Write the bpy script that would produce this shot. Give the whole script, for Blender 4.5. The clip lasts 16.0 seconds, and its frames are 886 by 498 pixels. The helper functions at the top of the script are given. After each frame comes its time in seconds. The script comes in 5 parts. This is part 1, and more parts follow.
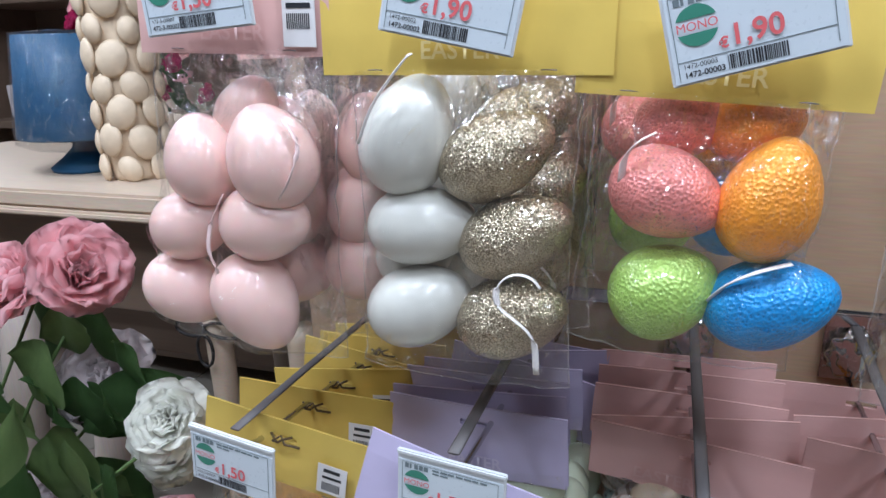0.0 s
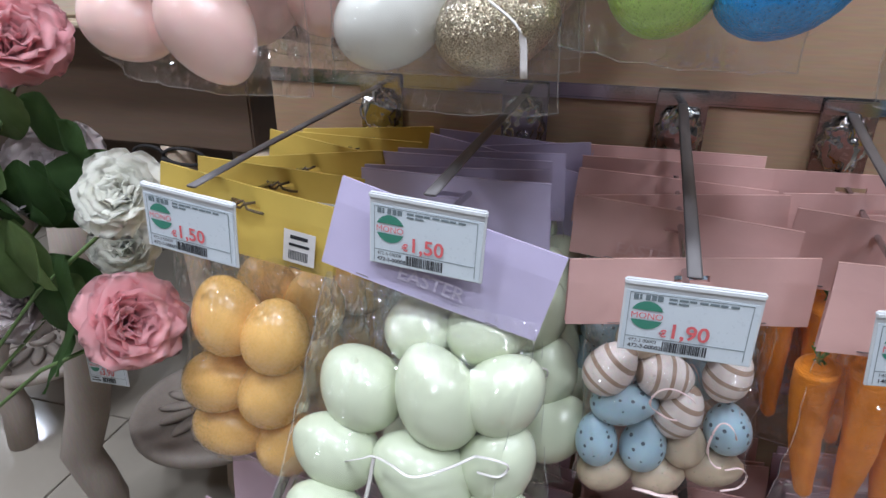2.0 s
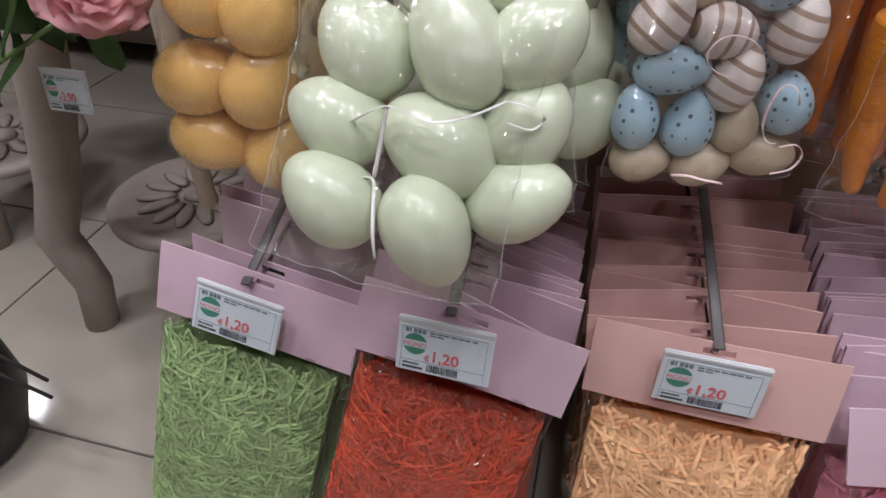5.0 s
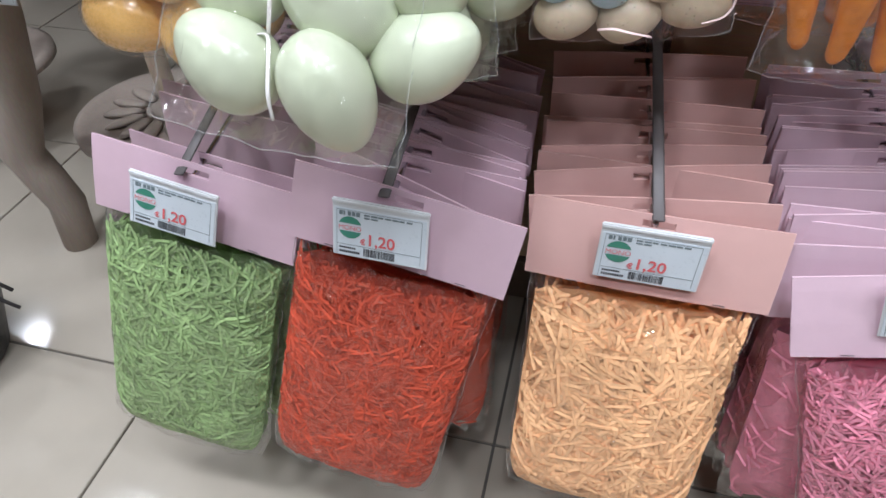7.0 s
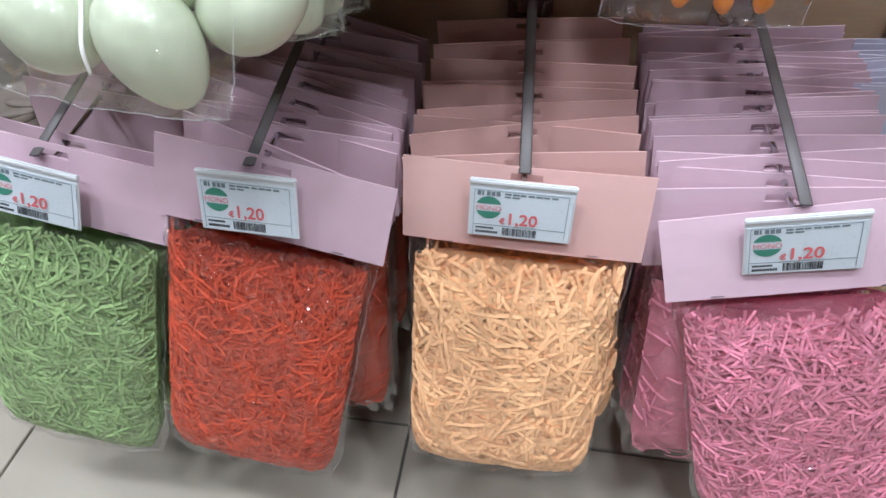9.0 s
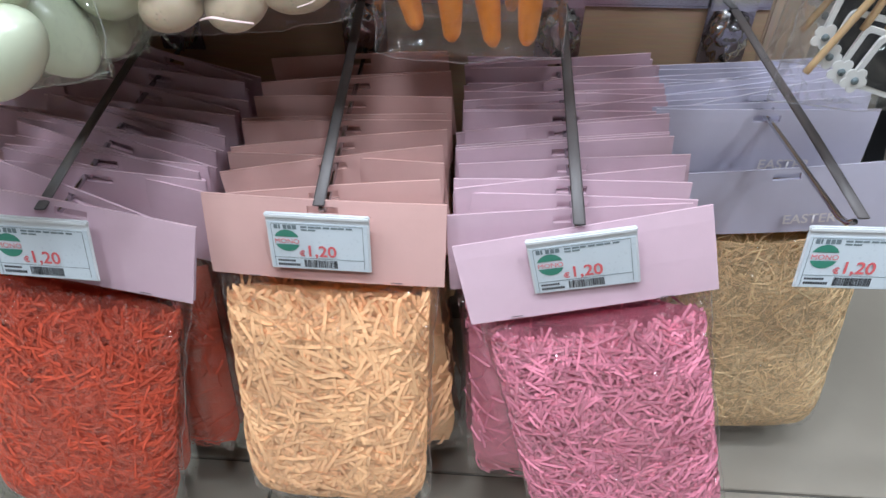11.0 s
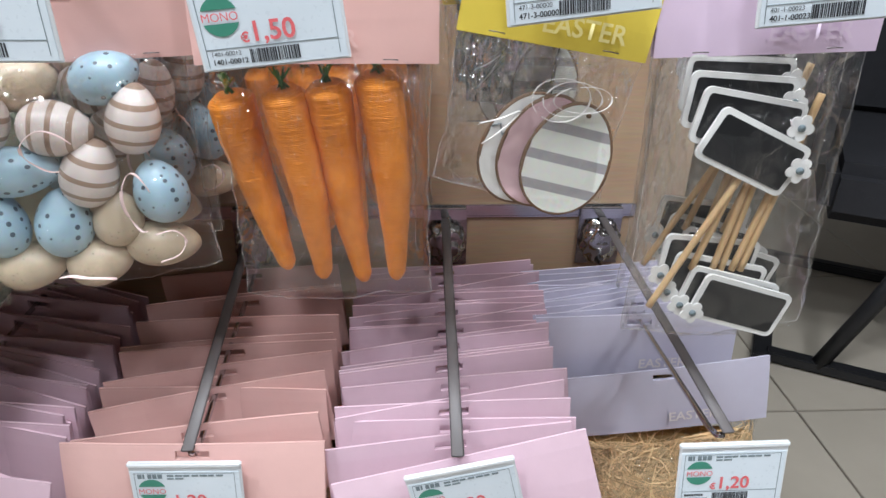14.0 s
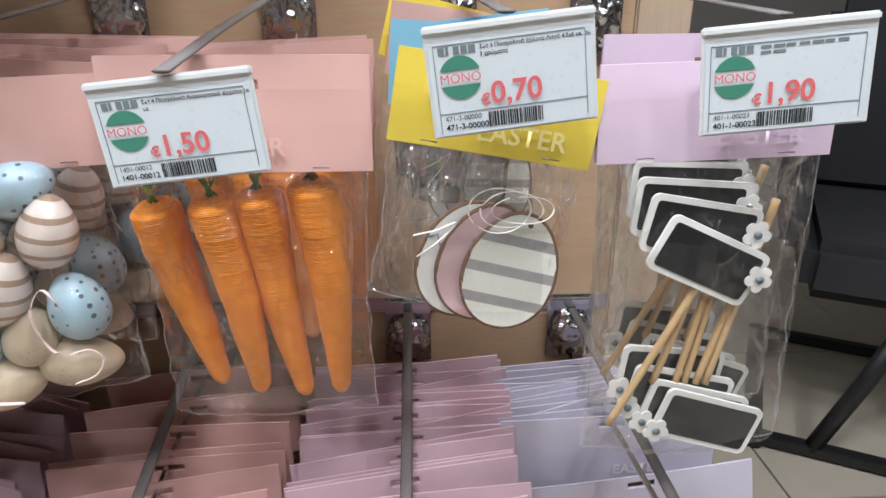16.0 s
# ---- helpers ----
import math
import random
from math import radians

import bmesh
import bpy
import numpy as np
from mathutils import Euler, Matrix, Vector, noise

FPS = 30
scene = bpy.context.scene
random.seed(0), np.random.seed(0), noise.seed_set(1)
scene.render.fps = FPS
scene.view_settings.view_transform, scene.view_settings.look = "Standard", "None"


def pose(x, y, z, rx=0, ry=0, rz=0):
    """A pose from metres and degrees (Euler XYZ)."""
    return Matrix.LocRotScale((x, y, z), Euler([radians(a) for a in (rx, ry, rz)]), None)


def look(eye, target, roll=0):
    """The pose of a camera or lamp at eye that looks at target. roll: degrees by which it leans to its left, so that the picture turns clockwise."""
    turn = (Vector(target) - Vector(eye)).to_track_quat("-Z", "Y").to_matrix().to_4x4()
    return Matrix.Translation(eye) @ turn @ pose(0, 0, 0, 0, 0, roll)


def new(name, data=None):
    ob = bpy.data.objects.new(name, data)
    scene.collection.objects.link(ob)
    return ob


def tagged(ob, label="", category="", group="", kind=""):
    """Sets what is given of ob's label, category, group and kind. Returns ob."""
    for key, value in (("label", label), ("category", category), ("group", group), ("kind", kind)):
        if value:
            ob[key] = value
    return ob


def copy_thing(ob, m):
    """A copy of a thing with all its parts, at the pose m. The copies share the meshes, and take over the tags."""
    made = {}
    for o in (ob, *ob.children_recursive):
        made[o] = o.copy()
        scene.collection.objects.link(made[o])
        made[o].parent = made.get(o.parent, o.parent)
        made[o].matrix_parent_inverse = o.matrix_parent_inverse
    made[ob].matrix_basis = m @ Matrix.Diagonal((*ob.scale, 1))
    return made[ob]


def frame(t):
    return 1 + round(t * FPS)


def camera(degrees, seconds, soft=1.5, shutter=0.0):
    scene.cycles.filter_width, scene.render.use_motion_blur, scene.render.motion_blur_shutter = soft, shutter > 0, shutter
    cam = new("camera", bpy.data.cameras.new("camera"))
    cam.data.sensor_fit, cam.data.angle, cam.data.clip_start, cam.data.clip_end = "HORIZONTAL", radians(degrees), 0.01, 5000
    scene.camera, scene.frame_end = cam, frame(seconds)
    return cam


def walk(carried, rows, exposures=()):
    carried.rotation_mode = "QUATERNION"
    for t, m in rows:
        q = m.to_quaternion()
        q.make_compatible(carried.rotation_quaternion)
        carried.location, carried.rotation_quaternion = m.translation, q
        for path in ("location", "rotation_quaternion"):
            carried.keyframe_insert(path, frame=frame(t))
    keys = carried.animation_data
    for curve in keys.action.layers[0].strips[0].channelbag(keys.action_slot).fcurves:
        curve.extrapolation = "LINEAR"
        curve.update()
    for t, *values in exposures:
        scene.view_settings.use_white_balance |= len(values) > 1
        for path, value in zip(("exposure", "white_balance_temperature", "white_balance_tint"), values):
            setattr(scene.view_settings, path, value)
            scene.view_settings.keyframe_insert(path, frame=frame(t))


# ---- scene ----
cam = camera(68.3, 16.0)
PATH = [
    (0, (0.172, -0.081, 1.405), (-0.425, 1.733, 0.811), -1.3),
    (0.5, (0.167, -0.1, 1.363), (-0.407, 1.706, 0.724), -0.4),
    (1, (0.162, -0.091, 1.319), (-0.371, 1.696, 0.598), -0.1),
    (1.5, (0.163, -0.086, 1.284), (-0.346, 1.677, 0.488), -0.1),
    (2, (0.168, -0.085, 1.248), (-0.324, 1.65, 0.383), -0.0),
    (2.5, (0.167, -0.089, 1.219), (-0.316, 1.62, 0.3), 0.1),
    (3, (0.163, -0.091, 1.18), (-0.297, 1.587, 0.195), -0.7),
    (3.5, (0.16, -0.095, 1.127), (-0.29, 1.545, 0.076), -0.1),
    (4, (0.159, -0.091, 1.097), (-0.301, 1.511, -0.008), -0.2),
    (4.5, (0.134, -0.109, 1.073), (-0.257, 1.487, -0.067), 1.2),
    (5, (0.139, -0.107, 1.05), (-0.233, 1.435, -0.17), 1.2),
    (5.2, (0.15, -0.106, 1.041), (-0.229, 1.414, -0.203), 0.8),
    (7.3, (0.231, -0.108, 0.985), (-0.14, 1.296, -0.39), -1.7),
    (7.5, (0.236, -0.114, 0.978), (-0.124, 1.305, -0.385), -1.8),
    (8, (0.254, -0.115, 0.967), (-0.075, 1.32, -0.386), -1.9),
    (8.5, (0.283, -0.112, 0.959), (-0.003, 1.326, -0.401), -1.6),
    (9, (0.31, -0.11, 0.955), (0.062, 1.329, -0.411), -1.2),
    (9.5, (0.354, -0.117, 0.954), (0.127, 1.345, -0.392), -0.6),
    (9.7, (0.381, -0.117, 0.954), (0.154, 1.356, -0.38), -1.1),
    (11.8, (0.493, -0.083, 0.974), (0.466, 1.458, -0.3), 0.4),
    (12, (0.504, -0.079, 0.978), (0.497, 1.475, -0.282), 0.4),
    (12.5, (0.522, -0.071, 0.99), (0.563, 1.54, -0.194), 0.6),
    (13, (0.525, -0.069, 0.999), (0.595, 1.607, -0.089), 0.5),
    (13.5, (0.525, -0.064, 1.016), (0.6, 1.677, 0.034), 0.4),
    (14, (0.524, -0.06, 1.028), (0.596, 1.716, 0.111), 0.5),
    (14.5, (0.529, -0.045, 1.044), (0.609, 1.761, 0.188), 0.4),
    (15, (0.535, -0.033, 1.052), (0.624, 1.801, 0.261), 0.6),
    (15.5, (0.548, -0.022, 1.047), (0.666, 1.836, 0.315), 0.4),
    (16, (0.568, -0.012, 1.045), (0.666, 1.848, 0.316), -0.0),
]
EXPOSURES = [
    (0, -0.82, 5650, 11), (1.5, -0.7, 5850, 12), (3, -0.78, 6250, 16), (4, -0.93, 6750, 20), (5, -1.0, 6450, 18), (7.5, -0.33, 6050, 11),
    (9, -0.33, 5950, 10), (12, -0.35, 5900, 7), (13.5, -0.22, 6100, 8), (15, -0.1, 6400, 10), (16, -0.1, 6500, 10),
]
walk(cam, [(t, look(eye, target, roll)) for t, eye, target, roll in PATH], EXPOSURES)

# ---- light: a closed shop with round ceiling downlights ----
world = bpy.data.worlds.new("shop_world")
scene.world = world
world.use_nodes = True
world.node_tree.nodes["Background"].inputs[0].default_value = (1.0, 0.96, 0.9, 1)
world.node_tree.nodes["Background"].inputs[1].default_value = 0.02
LAMP_W, CEIL = 20.5, 2.95
# (-0.95, 0.25) and (-2.1, 1.1) are fill lamps added to brighten the left
LAMPS = [(-1.3, -0.15), (-0.95, 0.25), (-0.45, -0.15), (0.25, -0.25), (0.95, -0.10), (1.9, -0.25), (-1.1, -0.95), (0.35, -1.05), (1.5, -0.95), (-2.1, 1.1), (-2.5, 0.1), (-3.6, 2.2), (-4.8, 3.4)]
for lx, ly in LAMPS:
    ld = bpy.data.lights.new("downlight_beam", "AREA")
    ld.shape, ld.size, ld.energy, ld.color = "DISK", 0.22, LAMP_W, (0.91, 0.955, 1.0)
    lo = new("downlight_beam", ld)
    lo.matrix_world = pose(lx, ly, CEIL - 0.035)


# ---- materials ----
def nodes_of(name):
    m = bpy.data.materials.new(name)
    m.use_nodes = True
    nt = m.node_tree
    return m, nt, nt.nodes["Principled BSDF"]


def add(nt, kind, **values):
    n = nt.nodes.new(kind)
    for k, v in values.items():
        n.inputs[k.replace("_", " ")].default_value = v
    return n


def mat(name, col, rough=0.5, metal=0.0, vary=0.12, scale=40.0, bump=0.08, fine=300.0, coat=0.0, rand=0.0, sheen=0.0, subsurf=0.0):
    """A surface with blotches at one scale, grain at another and a light relief."""
    m, nt, p = nodes_of(name)
    tc = nt.nodes.new("ShaderNodeTexCoord")
    n1 = add(nt, "ShaderNodeTexNoise", Scale=scale, Detail=4.0, Roughness=0.6)
    n2 = add(nt, "ShaderNodeTexNoise", Scale=fine, Detail=2.0)
    for n in (n1, n2):
        nt.links.new(tc.outputs["Object"], n.inputs["Vector"])
    mx = nt.nodes.new("ShaderNodeMixRGB")
    mx.inputs[1].default_value = tuple(c * (1 - vary) for c in col) + (1,)
    mx.inputs[2].default_value = tuple(min(1, c * (1 + vary)) for c in col) + (1,)
    nt.links.new(n1.outputs["Fac"], mx.inputs[0])
    out = mx.outputs[0]
    if rand:
        oi = nt.nodes.new("ShaderNodeObjectInfo")
        hs = nt.nodes.new("ShaderNodeHueSaturation")
        mr = nt.nodes.new("ShaderNodeMapRange")
        mr.inputs[3].default_value, mr.inputs[4].default_value = 1 - rand, 1 + rand
        nt.links.new(oi.outputs["Random"], mr.inputs[0])
        nt.links.new(mr.outputs[0], hs.inputs["Value"])
        nt.links.new(out, hs.inputs["Color"])
        out = hs.outputs[0]
    nt.links.new(out, p.inputs["Base Color"])
    rr = nt.nodes.new("ShaderNodeMapRange")
    rr.inputs[3].default_value, rr.inputs[4].default_value = max(0.02, rough - 0.08), min(1, rough + 0.08)
    nt.links.new(n2.outputs["Fac"], rr.inputs[0])
    nt.links.new(rr.outputs[0], p.inputs["Roughness"])
    p.inputs["Metallic"].default_value = metal
    p.inputs["Coat Weight"].default_value = coat
    p.inputs["Coat Roughness"].default_value = 0.12
    p.inputs["Sheen Weight"].default_value = sheen
    p.inputs["Subsurface Weight"].default_value = subsurf
    p.inputs["Subsurface Scale"].default_value = 0.004
    b = add(nt, "ShaderNodeBump", Strength=bump, Distance=0.002)
    nt.links.new(n2.outputs["Fac"], b.inputs["Height"])
    nt.links.new(b.outputs[0], p.inputs["Normal"])
    return m


def film(name, crinkle=1.0, tint=(0.994, 0.994, 0.991), haze=0.006):
    """Clear crumpled plastic film: shards and fine facets, each with its own tilt, thickest under the sealed upper edge."""
    m, nt, p = nodes_of(name)
    nt.nodes.remove(p)
    out = nt.nodes["Material Output"]
    tc = nt.nodes.new("ShaderNodeTexCoord")

    def vec(op, a=None, b=None, scale=None):
        n = nt.nodes.new("ShaderNodeVectorMath")
        n.operation = op
        for i, v in ((0, a), (1, b)):
            if isinstance(v, tuple):
                n.inputs[i].default_value = v
            elif v is not None:
                nt.links.new(v, n.inputs[i])
        if scale is not None:
            if isinstance(scale, float):
                n.inputs["Scale"].default_value = scale
            else:
                nt.links.new(scale, n.inputs["Scale"])
        return n.outputs[0]

    def ramp(value, lo, hi, a, b):
        n = nt.nodes.new("ShaderNodeMapRange")
        n.interpolation_type = "SMOOTHSTEP"
        n.inputs[1].default_value, n.inputs[2].default_value, n.inputs[3].default_value, n.inputs[4].default_value = lo, hi, a, b
        nt.links.new(value, n.inputs[0])
        return n.outputs[0]

    def times(a, b, op="MULTIPLY"):
        n = nt.nodes.new("ShaderNodeMath")
        n.operation = op
        for i, v in ((0, a), (1, b)):
            if isinstance(v, float):
                n.inputs[i].default_value = v
            else:
                nt.links.new(v, n.inputs[i])
        return n.outputs[0]

    def cells(scale, turn, stretch):
        """Random tilts, one a cell, on warped and stretched cells."""
        warp = add(nt, "ShaderNodeTexNoise", Scale=24.0, Detail=2.0)
        nt.links.new(tc.outputs["Object"], warp.inputs["Vector"])
        moved = vec("ADD", tc.outputs["Object"], vec("SCALE", vec("SUBTRACT", warp.outputs["Color"], (0.5, 0.5, 0.5)), scale=0.035))
        mp = nt.nodes.new("ShaderNodeMapping")
        mp.inputs["Rotation"].default_value, mp.inputs["Scale"].default_value = (0.0, turn, 0.0), stretch
        nt.links.new(moved, mp.inputs["Vector"])
        vo = nt.nodes.new("ShaderNodeTexVoronoi")
        vo.inputs["Scale"].default_value = scale
        nt.links.new(mp.outputs[0], vo.inputs["Vector"])
        return vec("SUBTRACT", vo.outputs["Color"], (0.5, 0.5, 0.5))

    def creases(scale, turn, stretch, width):
        """One along the sharp folds between large flat fields, nothing elsewhere."""
        warp = add(nt, "ShaderNodeTexNoise", Scale=18.0, Detail=2.0)
        nt.links.new(tc.outputs["Object"], warp.inputs["Vector"])
        moved = vec("ADD", tc.outputs["Object"], vec("SCALE", vec("SUBTRACT", warp.outputs["Color"], (0.5, 0.5, 0.5)), scale=0.05))
        mp = nt.nodes.new("ShaderNodeMapping")
        mp.inputs["Rotation"].default_value, mp.inputs["Scale"].default_value = (0.0, turn, 0.0), stretch
        nt.links.new(moved, mp.inputs["Vector"])
        vo = nt.nodes.new("ShaderNodeTexVoronoi")
        vo.feature = "DISTANCE_TO_EDGE"
        vo.inputs["Scale"].default_value = scale
        nt.links.new(mp.outputs[0], vo.inputs["Vector"])
        return ramp(vo.outputs["Distance"], 0.0, width, 1.0, 0.0)

    def lean(scale):
        """Which way a fold leans, changing along it."""
        n = add(nt, "ShaderNodeTexNoise", Scale=scale * 1.0, Detail=1.0)
        nt.links.new(tc.outputs["Object"], n.inputs["Vector"])
        return vec("SUBTRACT", n.outputs["Color"], (0.5, 0.5, 0.5))

    def patches(scale, lo, hi):
        n = add(nt, "ShaderNodeTexNoise", Scale=scale, Detail=2.0)
        nt.links.new(tc.outputs["Object"], n.inputs["Vector"])
        return ramp(n.outputs["Fac"], lo, hi, 0.0, 1.0)

    sep = nt.nodes.new("ShaderNodeSeparateXYZ")
    nt.links.new(tc.outputs["Object"], sep.inputs[0])
    top = ramp(sep.outputs[2], -0.13, -0.005, 0.0, 1.0)
    shard_w = times(times(patches(26.0, 0.52, 0.62), times(top, 0.28, "ADD")), 2.3 * crinkle)
    fine_w = times(times(patches(34.0, 0.46, 0.60), times(top, 0.06, "ADD")), 1.7 * crinkle)
    tilt = vec("ADD", vec("SCALE", cells(100.0, 0.5, (3.4, 1.0, 0.45)), scale=shard_w), vec("SCALE", cells(140.0, -0.6, (3.2, 1.0, 0.35)), scale=fine_w))
    for scale, turn, stretch, width, weight in ((26.0, 0.45, (1.9, 1.0, 0.55), 0.05, 6.5), (48.0, -0.7, (1.6, 1.0, 0.6), 0.07, 5.0)):
        line_w = times(times(creases(scale, turn, stretch, width), times(top, 0.55, "ADD")), weight * crinkle)
        tilt = vec("ADD", tilt, vec("SCALE", lean(scale), scale=line_w))
    n1 = add(nt, "ShaderNodeTexNoise", Scale=30.0, Detail=2.0, Distortion=0.6)
    nt.links.new(tc.outputs["Object"], n1.inputs["Vector"])
    b = add(nt, "ShaderNodeBump", Strength=0.6, Distance=0.008 * crinkle)
    nt.links.new(n1.outputs["Fac"], b.inputs["Height"])
    normal = vec("NORMALIZE", vec("ADD", tilt, b.outputs[0]))
    tr = nt.nodes.new("ShaderNodeBsdfTransparent")
    tr.inputs[0].default_value = tint + (1,)
    gl = nt.nodes.new("ShaderNodeBsdfGlossy")
    gl.inputs["Roughness"].default_value = 0.07
    gl.inputs["Color"].default_value = (1, 1, 1, 1)
    fr = nt.nodes.new("ShaderNodeFresnel")
    fr.inputs["IOR"].default_value = 1.4
    nt.links.new(normal, fr.inputs["Normal"])
    nt.links.new(normal, gl.inputs["Normal"])
    cl = nt.nodes.new("ShaderNodeMapRange")
    cl.inputs[3].default_value, cl.inputs[4].default_value = 0.045, 0.30
    nt.links.new(fr.outputs[0], cl.inputs[0])
    mx = nt.nodes.new("ShaderNodeMixShader")
    nt.links.new(cl.outputs[0], mx.inputs[0])
    nt.links.new(tr.outputs[0], mx.inputs[1])
    nt.links.new(gl.outputs[0], mx.inputs[2])
    df = nt.nodes.new("ShaderNodeBsdfDiffuse")
    df.inputs["Color"].default_value = (0.85, 0.87, 0.9, 1)
    m2 = nt.nodes.new("ShaderNodeMixShader")
    m2.inputs[0].default_value = haze
    nt.links.new(mx.outputs[0], m2.inputs[1])
    nt.links.new(df.outputs[0], m2.inputs[2])
    nt.links.new(m2.outputs[0], out.inputs["Surface"])
    return m


def glitter(name, col, dark, cell=900.0, metal=0.9):
    """Glitter: every grain has its own tilt and tone."""
    m, nt, p = nodes_of(name)
    tc = nt.nodes.new("ShaderNodeTexCoord")
    vo = nt.nodes.new("ShaderNodeTexVoronoi")
    vo.inputs["Scale"].default_value = cell
    nt.links.new(tc.outputs["Object"], vo.inputs["Vector"])
    sp = nt.nodes.new("ShaderNodeSeparateColor")
    nt.links.new(vo.outputs["Color"], sp.inputs[0])
    mx = nt.nodes.new("ShaderNodeMixRGB")
    mx.inputs[1].default_value, mx.inputs[2].default_value = dark + (1,), col + (1,)
    nt.links.new(sp.outputs[0], mx.inputs[0])
    nt.links.new(mx.outputs[0], p.inputs["Base Color"])
    p.inputs["Metallic"].default_value, p.inputs["Roughness"].default_value = metal, 0.28
    ge = nt.nodes.new("ShaderNodeNewGeometry")
    sub = nt.nodes.new("ShaderNodeVectorMath")
    sub.operation = "SUBTRACT"
    sub.inputs[1].default_value = (0.5, 0.5, 0.5)
    nt.links.new(vo.outputs["Color"], sub.inputs[0])
    sc = nt.nodes.new("ShaderNodeVectorMath")
    sc.operation = "SCALE"
    sc.inputs["Scale"].default_value = 1.1
    nt.links.new(sub.outputs[0], sc.inputs[0])
    ad = nt.nodes.new("ShaderNodeVectorMath")
    nt.links.new(sc.outputs[0], ad.inputs[0])
    nt.links.new(ge.outputs["Normal"], ad.inputs[1])
    no = nt.nodes.new("ShaderNodeVectorMath")
    no.operation = "NORMALIZE"
    nt.links.new(ad.outputs[0], no.inputs[0])
    nt.links.new(no.outputs[0], p.inputs["Normal"])
    return m


def sequin(name, col, dark, cell=340.0):
    """Rough shiny scales with dark gaps between them."""
    m, nt, p = nodes_of(name)
    tc = nt.nodes.new("ShaderNodeTexCoord")
    vo = nt.nodes.new("ShaderNodeTexVoronoi")
    vo.inputs["Scale"].default_value = cell
    vo.inputs["Randomness"].default_value = 0.9
    nt.links.new(tc.outputs["Object"], vo.inputs["Vector"])
    rp = nt.nodes.new("ShaderNodeValToRGB")
    rp.color_ramp.elements[0].position, rp.color_ramp.elements[0].color = 0.1, dark + (1,)
    rp.color_ramp.elements[1].position, rp.color_ramp.elements[1].color = 0.3, col + (1,)
    nt.links.new(vo.outputs["Distance"], rp.inputs[0])
    n = add(nt, "ShaderNodeTexNoise", Scale=60.0, Detail=3.0)
    nt.links.new(tc.outputs["Object"], n.inputs["Vector"])
    hs = nt.nodes.new("ShaderNodeHueSaturation")
    mr = nt.nodes.new("ShaderNodeMapRange")
    mr.inputs[3].default_value, mr.inputs[4].default_value = 0.75, 1.3
    nt.links.new(n.outputs["Fac"], mr.inputs[0])
    nt.links.new(mr.outputs[0], hs.inputs["Value"])
    nt.links.new(rp.outputs[0], hs.inputs["Color"])
    nt.links.new(hs.outputs[0], p.inputs["Base Color"])
    p.inputs["Roughness"].default_value, p.inputs["Metallic"].default_value = 0.3, 0.15
    b = add(nt, "ShaderNodeBump", Strength=0.7, Distance=0.0015)
    nt.links.new(vo.outputs["Distance"], b.inputs["Height"])
    nt.links.new(b.outputs[0], p.inputs["Normal"])
    return m


def striped(name, base, line, bands=85.0, width=0.3, rough=0.35, axis="Z", distort=1.2):
    """Painted stripes round a body."""
    m, nt, p = nodes_of(name)
    tc = nt.nodes.new("ShaderNodeTexCoord")
    w = nt.nodes.new("ShaderNodeTexWave")
    w.bands_direction = axis
    w.inputs["Scale"].default_value = bands
    w.inputs["Distortion"].default_value = distort
    w.inputs["Detail Scale"].default_value = 0.4
    nt.links.new(tc.outputs["Object"], w.inputs["Vector"])
    rp = nt.nodes.new("ShaderNodeValToRGB")
    rp.color_ramp.elements[0].position, rp.color_ramp.elements[0].color = width, line + (1,)
    rp.color_ramp.elements[1].position, rp.color_ramp.elements[1].color = width + 0.06, base + (1,)
    nt.links.new(w.outputs["Fac"], rp.inputs[0])
    n = add(nt, "ShaderNodeTexNoise", Scale=240.0, Detail=3.0)
    nt.links.new(tc.outputs["Object"], n.inputs["Vector"])
    mu = nt.nodes.new("ShaderNodeMixRGB")
    mu.blend_type = "MULTIPLY"
    mu.inputs[0].default_value = 0.25
    nt.links.new(rp.outputs[0], mu.inputs[1])
    nt.links.new(n.outputs["Color"], mu.inputs[2])
    nt.links.new(mu.outputs[0], p.inputs["Base Color"])
    p.inputs["Roughness"].default_value = rough
    b = add(nt, "ShaderNodeBump", Strength=0.1, Distance=0.001)
    nt.links.new(n.outputs["Fac"], b.inputs["Height"])
    nt.links.new(b.outputs[0], p.inputs["Normal"])
    return m


